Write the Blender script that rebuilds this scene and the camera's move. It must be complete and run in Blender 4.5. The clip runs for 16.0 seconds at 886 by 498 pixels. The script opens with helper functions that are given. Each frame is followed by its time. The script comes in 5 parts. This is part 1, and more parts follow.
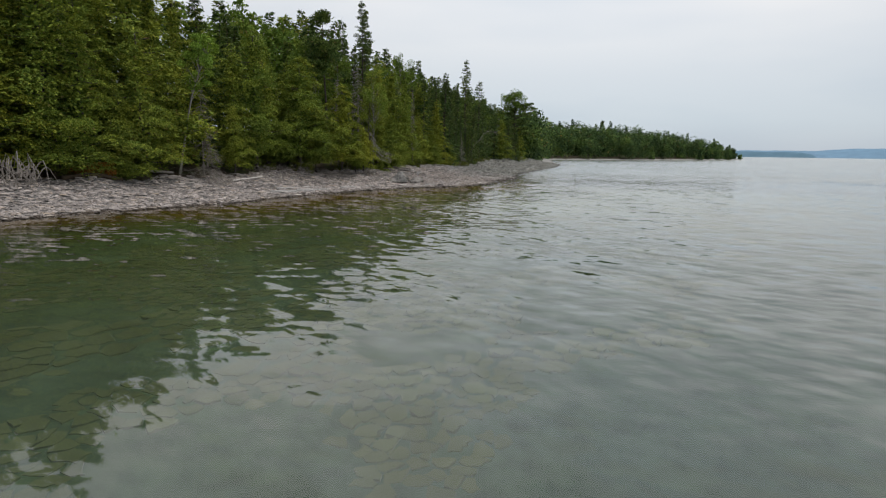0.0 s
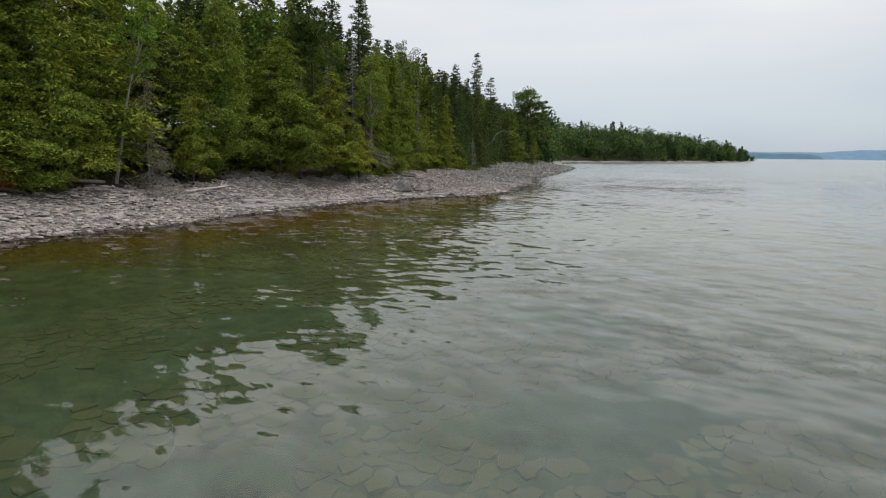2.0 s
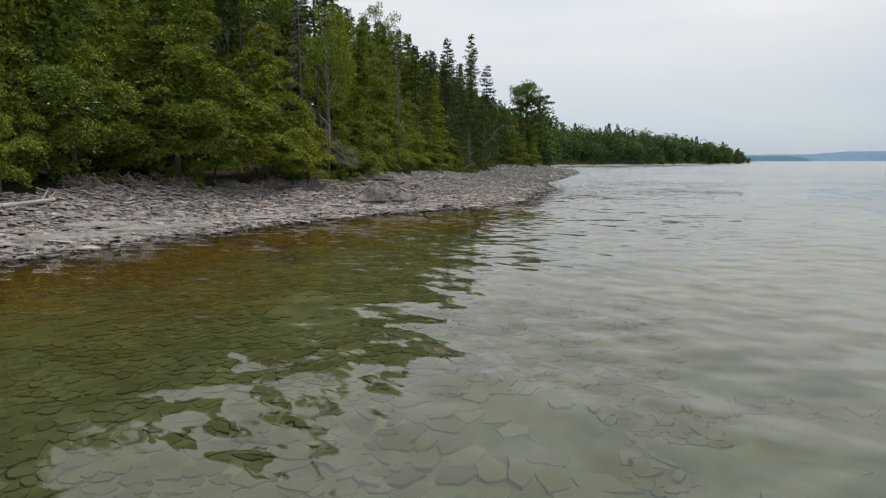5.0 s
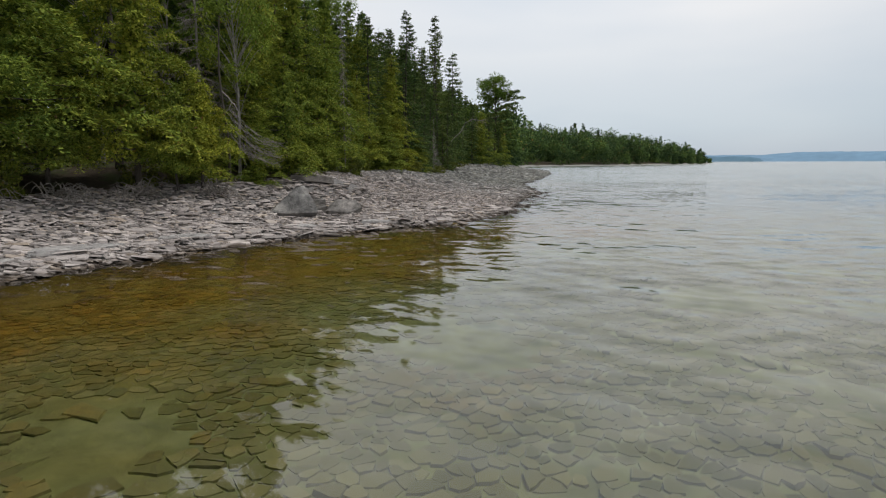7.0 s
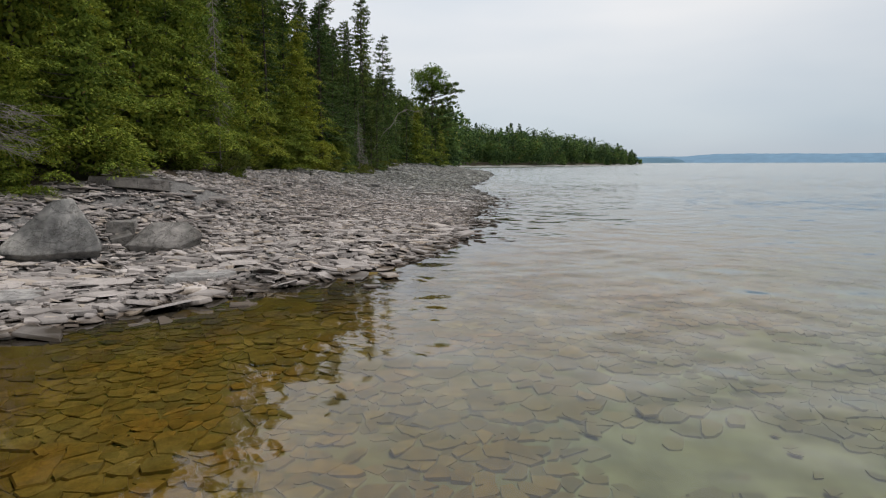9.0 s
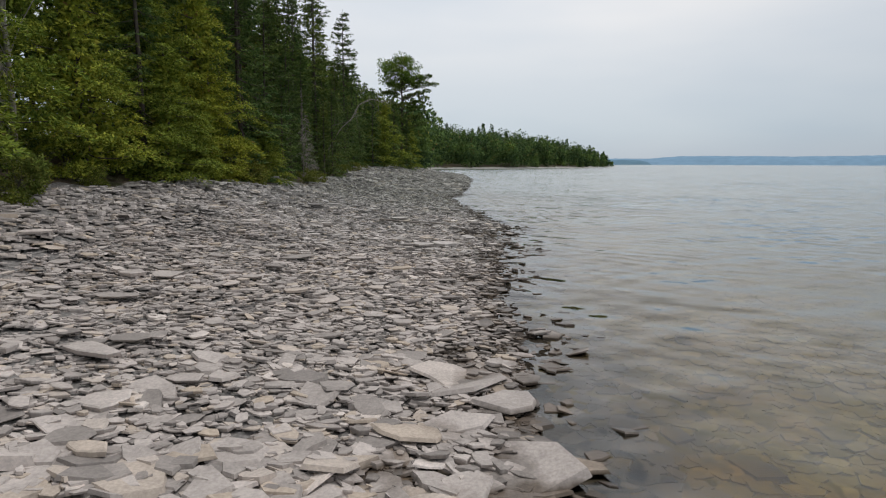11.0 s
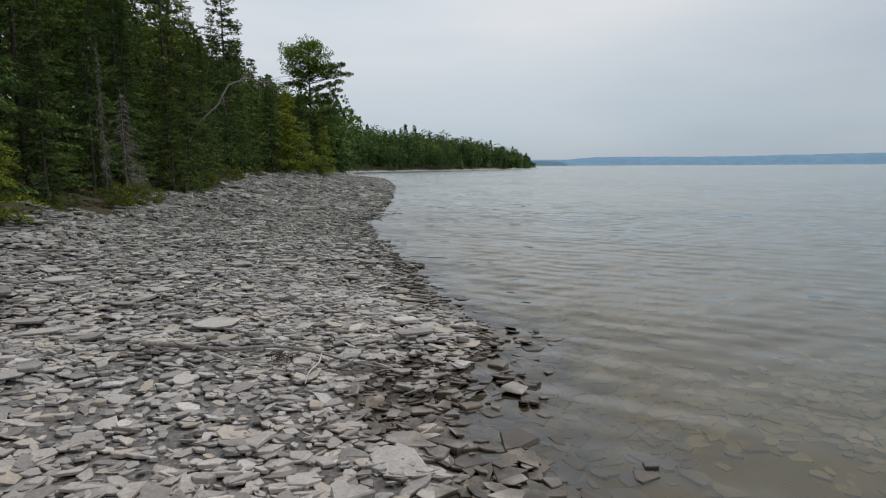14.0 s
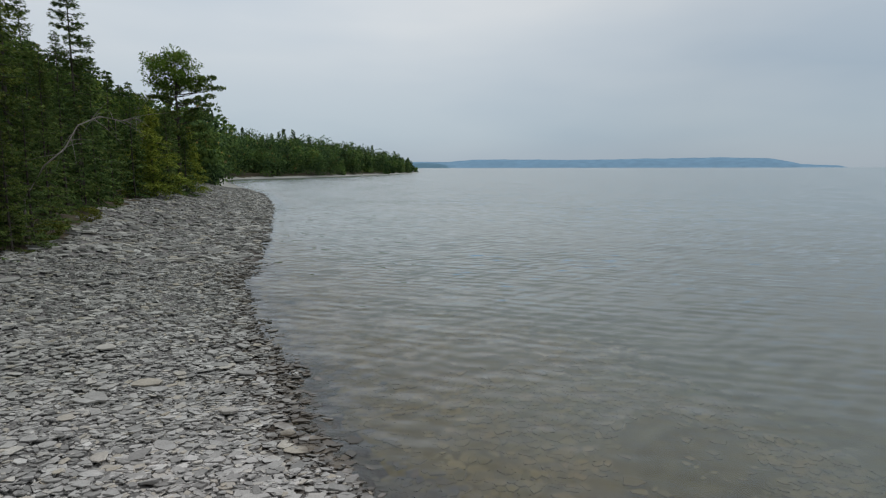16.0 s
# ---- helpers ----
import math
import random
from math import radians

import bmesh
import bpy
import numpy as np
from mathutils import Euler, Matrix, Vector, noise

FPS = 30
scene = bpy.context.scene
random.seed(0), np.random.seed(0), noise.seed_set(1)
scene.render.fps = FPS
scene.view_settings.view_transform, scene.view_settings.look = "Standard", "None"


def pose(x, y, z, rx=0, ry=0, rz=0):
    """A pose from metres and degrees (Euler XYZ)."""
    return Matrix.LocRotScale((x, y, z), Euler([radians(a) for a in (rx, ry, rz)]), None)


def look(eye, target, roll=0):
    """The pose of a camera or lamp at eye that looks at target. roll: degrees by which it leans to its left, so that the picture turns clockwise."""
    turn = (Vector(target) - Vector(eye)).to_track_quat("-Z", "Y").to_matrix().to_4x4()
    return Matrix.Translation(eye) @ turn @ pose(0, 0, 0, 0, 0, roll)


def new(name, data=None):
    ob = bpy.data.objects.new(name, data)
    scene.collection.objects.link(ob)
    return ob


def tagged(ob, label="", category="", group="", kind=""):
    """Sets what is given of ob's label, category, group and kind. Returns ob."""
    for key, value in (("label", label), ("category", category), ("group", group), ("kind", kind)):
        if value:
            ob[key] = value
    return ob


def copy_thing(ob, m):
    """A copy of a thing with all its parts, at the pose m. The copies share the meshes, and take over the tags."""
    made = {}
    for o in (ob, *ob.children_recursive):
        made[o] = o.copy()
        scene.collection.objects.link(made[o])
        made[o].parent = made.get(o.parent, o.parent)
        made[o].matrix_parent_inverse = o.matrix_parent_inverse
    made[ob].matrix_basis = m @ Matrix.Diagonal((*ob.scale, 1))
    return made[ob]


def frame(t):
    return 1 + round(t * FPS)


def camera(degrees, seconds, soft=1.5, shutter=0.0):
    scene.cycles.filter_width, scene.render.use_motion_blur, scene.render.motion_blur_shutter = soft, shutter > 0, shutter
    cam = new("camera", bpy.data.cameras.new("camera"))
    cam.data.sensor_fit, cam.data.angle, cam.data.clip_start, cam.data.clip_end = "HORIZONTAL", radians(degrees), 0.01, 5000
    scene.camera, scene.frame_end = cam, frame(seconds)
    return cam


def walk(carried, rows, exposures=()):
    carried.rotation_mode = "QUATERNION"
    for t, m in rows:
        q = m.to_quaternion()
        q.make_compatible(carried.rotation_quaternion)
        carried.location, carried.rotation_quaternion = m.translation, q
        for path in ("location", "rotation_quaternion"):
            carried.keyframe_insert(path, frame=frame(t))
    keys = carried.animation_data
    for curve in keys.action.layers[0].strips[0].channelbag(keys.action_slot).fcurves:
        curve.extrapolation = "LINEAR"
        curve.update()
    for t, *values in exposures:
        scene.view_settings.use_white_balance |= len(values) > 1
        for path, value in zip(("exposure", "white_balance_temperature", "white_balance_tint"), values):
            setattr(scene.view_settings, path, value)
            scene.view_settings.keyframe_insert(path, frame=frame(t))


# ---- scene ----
cam = camera(73.1, 16.0, soft=1.2)
PATH = [
    (0, (3.435, -1.713, 3.166), (3.198, 0.247, 2.846), 0.8),
    (0.5, (2.811, 0.83, 3.176), (2.568, 2.79, 2.857), 0.9),
    (1, (2.394, 3.311, 3.15), (2.148, 5.27, 2.833), 0.9),
    (1.5, (1.954, 5.855, 3.136), (1.707, 7.814, 2.821), 0.8),
    (2, (1.564, 8.463, 3.161), (1.312, 10.422, 2.848), 0.7),
    (2.5, (1.203, 11.07, 3.08), (0.951, 13.03, 2.772), 0.5),
    (3, (0.828, 13.652, 2.925), (0.577, 15.613, 2.62), 0.3),
    (3.2, (0.67, 14.7, 2.895), (0.419, 16.661, 2.59), 0.3),
    (5.3, (-0.694, 25.449, 2.327), (-0.905, 27.416, 2.038), -0.1),
    (5.5, (-0.803, 26.355, 2.321), (-1.008, 28.323, 2.032), -0.1),
    (6, (-0.918, 28.534, 2.268), (-1.118, 30.502, 1.977), -0.1),
    (6.5, (-1.112, 30.958, 2.211), (-1.276, 32.93, 1.92), -0.1),
    (7, (-1.263, 33.598, 2.118), (-1.367, 35.574, 1.831), -0.2),
    (7.5, (-1.384, 36.301, 2.047), (-1.446, 38.279, 1.761), -0.2),
    (8, (-1.428, 38.97, 2.015), (-1.465, 40.949, 1.729), -0.1),
    (8.5, (-1.376, 41.563, 1.953), (-1.348, 43.542, 1.667), -0.2),
    (9, (-1.282, 44.128, 1.904), (-1.173, 46.105, 1.619), -0.1),
    (9.2, (-1.232, 45.148, 1.855), (-1.076, 47.122, 1.572), -0.2),
    (11.3, (-0.906, 57.316, 2.169), (-0.673, 59.282, 1.888), 0.2),
    (11.5, (-0.84, 58.131, 2.165), (-0.579, 60.093, 1.884), 0.1),
    (12, (-0.682, 60.048, 2.164), (-0.353, 62.001, 1.881), 0.1),
    (12.5, (-0.388, 62.125, 2.234), (-0.025, 64.071, 1.952), 0.1),
    (13, (0.0, 64.169, 2.379), (0.37, 66.113, 2.094), -0.1),
    (13.5, (0.453, 66.367, 2.316), (0.818, 68.313, 2.038), -0.2),
    (14, (0.869, 68.198, 2.364), (1.328, 70.125, 2.089), -0.3),
    (14.5, (1.026, 68.975, 2.371), (1.823, 70.787, 2.092), 0.2),
    (15, (1.047, 69.165, 2.405), (1.9, 70.952, 2.128), 0.2),
    (15.5, (1.02, 69.163, 3.109), (1.861, 70.957, 2.835), 0.3),
    (16, (1.068, 69.191, 4.486), (1.893, 70.993, 4.215), -0.1),
]
EXPOSURE = [(0, 0.22, 6550, 10), (9, 0.2, 6550, 10), (12.5, 0.1, 6500, 10), (14, 0.02, 6400, 9), (15, -0.06, 6250, 7), (16, -0.1, 6250, 7)]
walk(cam, [(t, look(eye, target, roll)) for t, eye, target, roll in PATH],
     exposures=EXPOSURE)


# ---- world and light ----
SUN_TO = Vector((0.34, 0.02, 0.94)).normalized()   # high behind the cloud, over the lake
world = bpy.data.worlds.new("overcast_sky")
scene.world = world
world.use_nodes = True
wn, wl = world.node_tree.nodes, world.node_tree.links
wn.clear()
w_out = wn.new("ShaderNodeOutputWorld")
w_bg = wn.new("ShaderNodeBackground")
w_sky = wn.new("ShaderNodeTexSky")
w_sky.sky_type, w_sky.sun_disc = "NISHITA", False
w_sky.sun_elevation = math.asin(SUN_TO.z)
w_sky.sun_rotation = math.atan2(SUN_TO.x, SUN_TO.y)
w_dim = wn.new("ShaderNodeMix")
w_dim.data_type, w_dim.blend_type = "RGBA", "MULTIPLY"
w_dim.inputs[0].default_value = 1.0
w_dim.inputs[7].default_value = (0.10, 0.10, 0.10, 1)
w_tc = wn.new("ShaderNodeTexCoord")
w_sep = wn.new("ShaderNodeSeparateXYZ")
w_ramp = wn.new("ShaderNodeValToRGB")
w_map = wn.new("ShaderNodeMapping")
w_map.inputs["Scale"].default_value = (1.0, 1.0, 4.0)
w_noise = wn.new("ShaderNodeTexNoise")
w_noise.inputs["Scale"].default_value = 1.35
w_noise.inputs["Detail"].default_value = 4.0
w_noise.inputs["Roughness"].default_value = 0.45
w_cr = wn.new("ShaderNodeValToRGB")
w_mul = wn.new("ShaderNodeMix")
w_mul.data_type, w_mul.blend_type = "RGBA", "MULTIPLY"
w_mul.inputs[0].default_value = 1.0
w_mix = wn.new("ShaderNodeMix")
w_mix.data_type = "RGBA"
w_mix.inputs[0].default_value = 0.88
stops = [(0.0, (0.47, 0.53, 0.60)), (0.05, (0.50, 0.57, 0.64)), (0.12, (0.58, 0.63, 0.68)), (0.22, (0.75, 0.765, 0.78)),
         (0.40, (0.84, 0.84, 0.845)), (1.0, (0.74, 0.75, 0.77))]
el = w_ramp.color_ramp.elements
for n, (p, c) in enumerate(stops):
    e = el[n] if n < 2 else el.new(p)
    e.position, e.color = p, (*c, 1)
ce = w_cr.color_ramp.elements
ce[0].position, ce[0].color = 0.35, (0.82, 0.88, 0.945, 1)
ce[1].position, ce[1].color = 0.65, (1.10, 1.08, 1.065, 1)
wl.new(w_tc.outputs["Generated"], w_sep.inputs[0])
wl.new(w_sep.outputs["Z"], w_ramp.inputs[0])
wl.new(w_tc.outputs["Generated"], w_map.inputs[0])
wl.new(w_map.outputs[0], w_noise.inputs["Vector"])
wl.new(w_noise.outputs[0], w_cr.inputs[0])
wl.new(w_ramp.outputs[0], w_mul.inputs[6])
wl.new(w_cr.outputs[0], w_mul.inputs[7])
wl.new(w_sky.outputs[0], w_dim.inputs[6])
wl.new(w_dim.outputs[2], w_mix.inputs[6])
wl.new(w_mul.outputs[2], w_mix.inputs[7])
w_dot = wn.new("ShaderNodeVectorMath")
w_dot.operation = "DOT_PRODUCT"
w_dot.inputs[1].default_value = (0.06, 0.96, 0.27)
w_glow = wn.new("ShaderNodeMapRange")
for key, value in (("From Min", 0.72), ("From Max", 1.0), ("To Min", 0.84), ("To Max", 0.98)):
    w_glow.inputs[key].default_value = value
w_lift = wn.new("ShaderNodeVectorMath")
w_lift.operation = "SCALE"
wl.new(w_tc.outputs["Generated"], w_dot.inputs[0])
wl.new(w_dot.outputs["Value"], w_glow.inputs[0])
wl.new(w_mix.outputs[2], w_lift.inputs[0])
wl.new(w_glow.outputs[0], w_lift.inputs["Scale"])
wl.new(w_lift.outputs[0], w_bg.inputs[0])
w_bg.inputs[1].default_value = 1.0
wl.new(w_bg.outputs[0], w_out.inputs[0])

sun = new("sun", bpy.data.lights.new("sun", "SUN"))
sun.data.energy, sun.data.angle, sun.data.color = 1.5, radians(16), (1.0, 0.97, 0.93)
sun.matrix_world = look((0, 0, 60), tuple(Vector((0, 0, 60)) - SUN_TO))


# ---- materials ----
class Nodes:
    """A short hand for building one node material."""

    def __init__(self, name):
        self.mat = bpy.data.materials.new(name)
        self.mat.use_nodes = True
        self.t = self.mat.node_tree
        self.bsdf = self.t.nodes["Principled BSDF"]
        self.out = self.t.nodes["Material Output"]

    def add(self, kind, **inputs):
        n = self.t.nodes.new(kind)
        for k, v in inputs.items():
            n.inputs[k.replace("_", " ")].default_value = v
        return n

    def link(self, a, b):
        self.t.links.new(a, b)

    def place(self):
        return self.add("ShaderNodeNewGeometry").outputs["Position"]

    def noise(self, scale, detail=4.0, rough=0.55, vector=None, stretch=None, turn=0.0):
        v = vector if vector is not None else self.place()
        if stretch:
            m = self.add("ShaderNodeMapping")
            m.inputs["Rotation"].default_value = (0, 0, turn)
            self.link(v, m.inputs[0])
            m2 = self.add("ShaderNodeMapping")
            m2.inputs["Scale"].default_value = stretch
            self.link(m.outputs[0], m2.inputs[0])
            v = m2.outputs[0]
        n = self.add("ShaderNodeTexNoise", Scale=scale, Detail=detail, Roughness=rough)
        self.link(v, n.inputs["Vector"])
        return n.outputs[0]

    def ramp(self, fac, *stops):
        r = self.add("ShaderNodeValToRGB")
        e = r.color_ramp.elements
        for n, (p, c) in enumerate(stops):
            x = e[n] if n < 2 else e.new(p)
            x.position, x.color = p, (*c, 1)
        self.link(fac, r.inputs[0])
        return r.outputs[0]

    def scale(self, value, low, high, to_low, to_high):
        m = self.add("ShaderNodeMapRange")
        for k, v in zip(("From Min", "From Max", "To Min", "To Max"), (low, high, to_low, to_high)):
            m.inputs[k].default_value = v
        self.link(value, m.inputs[0])
        return m.outputs[0]

    def mix(self, fac, a, b, how="MIX"):
        m = self.add("ShaderNodeMix")
        m.data_type, m.blend_type = "RGBA", how
        for socket, v in ((0, fac), (6, a), (7, b)):
            if isinstance(v, (int, float)):
                m.inputs[socket].default_value = v
            elif isinstance(v, tuple):
                m.inputs[socket].default_value = (*v, 1)
            else:
                self.link(v, m.inputs[socket])
        return m.outputs[2]

    def maths(self, how, a, b):
        m = self.add("ShaderNodeMath")
        m.operation = how
        for n, v in enumerate((a, b)):
            if isinstance(v, (int, float)):
                m.inputs[n].default_value = v
            else:
                self.link(v, m.inputs[n])
        return m.outputs[0]

    def bump(self, height, strength, distance):
        b = self.add("ShaderNodeBump", Strength=strength, Distance=distance)
        self.link(height, b.inputs["Height"])
        return b.outputs[0]

    def done(self, colour=None, rough=0.8, normal=None, specular=0.3):
        if colour is not None:
            self.link(colour, self.bsdf.inputs["Base Color"])
        if isinstance(rough, (int, float)):
            self.bsdf.inputs["Roughness"].default_value = rough
        else:
            self.link(rough, self.bsdf.inputs["Roughness"])
        if normal is not None:
            self.link(normal, self.bsdf.inputs["Normal"])
        self.bsdf.inputs["Specular IOR Level"].default_value = specular
        return self.mat


def height_of(m):
    s = m.add("ShaderNodeSeparateXYZ")
    m.link(m.place(), s.inputs[0])
    return s.outputs["Z"]


def stone_material(name, random_socket):
    """Pale grey-pink limestone; dark and glossy where the lake wets it; below, algal amber, then the deeper water's
    green put into the colour.
    """
    m = Nodes(name)
    src = m.add("ShaderNodeNewGeometry").outputs["Random Per Island"] if random_socket == "island" else m.add("ShaderNodeObjectInfo").outputs["Random"]
    c = m.ramp(src, (0.0, (0.232, 0.225, 0.216)), (0.25, (0.327, 0.316, 0.303)), (0.5, (0.415, 0.40, 0.385)),
               (0.78, (0.495, 0.476, 0.458)), (0.94, (0.42, 0.375, 0.31)), (1.0, (0.64, 0.62, 0.60)))
    grain = m.noise(38.0, 6.0, 0.6)
    blot = m.noise(3.2, 5.0, 0.6)
    c = m.mix(0.55, c, m.ramp(grain, (0.3, (0.55, 0.55, 0.56)), (0.7, (1.2, 1.19, 1.17))), "MULTIPLY")
    c = m.mix(0.5, c, m.ramp(blot, (0.32, (0.62, 0.61, 0.60)), (0.62, (1.12, 1.1, 1.09))), "MULTIPLY")
    where = m.add("ShaderNodeSeparateXYZ")
    m.link(m.place(), where.inputs[0])
    along = m.maths("ADD", where.outputs["Y"], m.scale(m.noise(0.35, 3.0), 0.3, 0.7, -3.0, 3.0))
    c = m.mix(m.scale(along, 77.0, 88.0, 0.0, 1.0), c, m.mix(1.0, c, (0.79, 0.82, 0.79), "MULTIPLY"))
    c = m.mix(m.scale(along, 66.0, 78.0, 1.0, 0.0), c, m.mix(1.0, c, (1.05, 0.985, 0.96), "MULTIPLY"))
    z = m.maths("ADD", height_of(m), m.scale(m.noise(2.5, 4.0), 0.3, 0.7, -0.04, 0.04))
    wet = m.scale(z, 0.03, 0.09, 1.0, 0.0)
    c = m.mix(wet, c, m.mix(1.0, c, (0.30, 0.265, 0.225), "MULTIPLY"))
    under = m.scale(z, -0.14, -0.02, 1.0, 0.0)
    algae_depth = m.ramp(m.noise(1.3, 5.0), (0.3, (0.52, 0.28, 0.05)), (0.5, (0.44, 0.28, 0.06)), (0.7, (0.52, 0.39, 0.13)))
    algae_depth = m.mix(0.7, algae_depth, m.ramp(m.noise(9.0, 6.0, 0.7), (0.36, (0.45, 0.45, 0.42)), (0.62, (1.15, 1.15, 1.12))), "MULTIPLY")
    # Deeper slabs turn olive: the water's own green put into their colour.
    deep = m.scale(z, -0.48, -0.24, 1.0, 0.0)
    algae_depth = m.mix(deep, algae_depth, m.ramp(m.noise(0.7, 5.0), (0.35, (0.24, 0.24, 0.11)), (0.65, (0.38, 0.375, 0.21))))
    place = m.add("ShaderNodeSeparateXYZ")
    m.link(m.place(), place.inputs[0])
    plain = m.mix(deep, m.ramp(m.noise(1.3, 5.0), (0.3, (0.31, 0.225, 0.105)), (0.7, (0.43, 0.335, 0.19))), m.ramp(m.noise(0.5, 5.0), (0.3, (0.15, 0.155, 0.09)), (0.7, (0.26, 0.26, 0.17))))
    algae_depth = m.mix(m.scale(place.outputs["Y"], 57.0, 68.0, 0.0, 0.85), algae_depth, plain)
    algae_depth = m.mix(m.scale(place.outputs["Y"], 20.0, 36.0, 0.4, 1.0), algae_depth, m.ramp(src, (0.0, (0.74, 0.76, 0.74)), (0.4, (0.95, 0.95, 0.95)), (0.8, (1.13, 1.12, 1.11)), (1.0, (1.26, 1.24, 1.26))), "MULTIPLY")
    c = m.mix(under, c, m.mix(1.0, m.mix(0.92, c, algae_depth), m.mix(m.scale(place.outputs["Y"], 52.0, 60.0, 0.0, 1.0), m.mix(m.scale(place.outputs["Y"], 20.0, 36.0, 0.0, 1.0), (0.42, 0.52, 0.42), (0.76, 0.74, 0.62)), (0.56, 0.55, 0.36)), "MULTIPLY"))
    rough = m.scale(wet, 0.0, 1.0, 0.85, 0.35)
    return m.done(c, rough, m.bump(grain, 0.5, 0.006), 0.3)


M_STONE = stone_material("shore_limestone", "island")
M_STONE_ONE = stone_material("shore_limestone_piece", "object")


def ground_materials():
    m = Nodes("gravel_under_the_slabs")
    g = m.noise(22.0, 6.0, 0.7)
    v = m.add("ShaderNodeTexVoronoi", Scale=17.0)
    m.link(m.place(), v.inputs["Vector"])
    c = m.ramp(g, (0.3, (0.08, 0.076, 0.072)), (0.5, (0.16, 0.152, 0.145)), (0.72, (0.29, 0.277, 0.266)))
    c = m.mix(0.6, c, m.ramp(v.outputs["Color"], (0.2, (0.6, 0.6, 0.6)), (0.8, (1.2, 1.18, 1.16))), "MULTIPLY")
    z = m.maths("ADD", height_of(m), m.scale(m.noise(2.5, 4.0), 0.3, 0.7, -0.05, 0.05))
    c = m.mix(m.scale(z, 0.02, 0.10, 1.0, 0.0), c, m.mix(1.0, c, (0.36, 0.30, 0.25), "MULTIPLY"))
    gravel = m.done(c, 0.85, m.bump(v.outputs["Distance"], 0.7, 0.03))

    m = Nodes("forest_floor_litter")
    g = m.noise(9.0, 8.0, 0.7)
    c = m.ramp(g, (0.3, (0.035, 0.026, 0.018)), (0.55, (0.075, 0.056, 0.036)), (0.75, (0.12, 0.10, 0.07)))
    c = m.mix(m.scale(m.noise(0.7, 4.0), 0.52, 0.62, 0.0, 0.7), c, (0.05, 0.07, 0.02))
    litter = m.done(c, 0.95, m.bump(g, 0.8, 0.06))

    m = Nodes("lake_bed_silt")
    z = height_of(m)
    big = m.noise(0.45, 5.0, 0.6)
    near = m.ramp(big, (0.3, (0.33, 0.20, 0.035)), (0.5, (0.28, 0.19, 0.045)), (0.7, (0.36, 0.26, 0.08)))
    # Greener and darker with depth: the water's tint is painted onto the bed.
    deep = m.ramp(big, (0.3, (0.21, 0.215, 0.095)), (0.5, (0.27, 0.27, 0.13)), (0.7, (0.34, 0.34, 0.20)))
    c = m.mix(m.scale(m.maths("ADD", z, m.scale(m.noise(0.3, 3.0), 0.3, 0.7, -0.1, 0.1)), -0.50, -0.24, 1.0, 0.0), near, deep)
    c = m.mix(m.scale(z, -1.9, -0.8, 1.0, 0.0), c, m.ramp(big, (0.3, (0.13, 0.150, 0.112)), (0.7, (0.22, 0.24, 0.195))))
    place = m.add("ShaderNodeSeparateXYZ")
    m.link(m.place(), place.inputs[0])
    plain = m.mix(m.scale(z, -0.5, -0.24, 1.0, 0.0), m.ramp(big, (0.3, (0.31, 0.225, 0.105)), (0.7, (0.42, 0.325, 0.18))), m.ramp(big, (0.3, (0.18, 0.175, 0.10)), (0.7, (0.30, 0.29, 0.19))))
    c = m.mix(m.scale(place.outputs["Y"], 57.0, 68.0, 0.0, 0.85), c, plain)
    run = m.maths("ADD", m.maths("SUBTRACT", place.outputs["X"], m.maths("MULTIPLY", place.outputs["Y"], 0.44)), 29.1)
    shelf = m.maths("MULTIPLY", m.scale(place.outputs["Y"], 36.0, 39.0, 0.0, 1.0), m.scale(place.outputs["Y"], 48.0, 51.0, 1.0, 0.0))
    shelf = m.maths("MULTIPLY", shelf, m.maths("MULTIPLY", m.scale(run, 1.0, 2.5, 0.0, 1.0), m.scale(run, 5.5, 7.5, 1.0, 0.0)))
    inshore = m.maths("MULTIPLY", m.scale(run, 3.0, 6.5, 1.0, 0.0), m.scale(place.outputs["Y"], 54.0, 60.0, 1.0, 0.0))
    # Tints by place; the green at low Y is again the water's, painted on.
    c = m.mix(shelf, m.mix(inshore, m.mix(1.0, c, m.mix(m.scale(place.outputs["Y"], 52.0, 60.0, 0.0, 1.0), m.mix(m.scale(place.outputs["Y"], 20.0, 36.0, 0.0, 1.0), (0.36, 0.54, 0.48), (1.01, 1.05, 0.97)), (0.43, 0.42, 0.28)), "MULTIPLY"), m.mix(1.0, c, (0.62, 0.60, 0.54), "MULTIPLY")), m.mix(1.0, c, (0.95, 0.90, 0.74), "MULTIPLY"))
    gaps = m.maths("MULTIPLY", m.scale(run, 17.0, 21.0, 1.0, 0.0), m.maths("MULTIPLY", m.scale(place.outputs["Y"], 8.0, 14.0, 0.0, 1.0), m.scale(place.outputs["Y"], 92.0, 98.0, 1.0, 0.0)))
    c = m.mix(gaps, c, m.mix(1.0, c, (0.95, 0.95, 0.92), "MULTIPLY"))
    c = m.mix(0.7, c, m.ramp(m.noise(2.2, 3.0, 0.6), (0.3, (0.55, 0.56, 0.55)), (0.7, (1.25, 1.25, 1.22))), "MULTIPLY")
    return gravel, litter, m.done(c, 0.9, None)


M_GRAVEL, M_LITTER, M_BED = ground_materials()


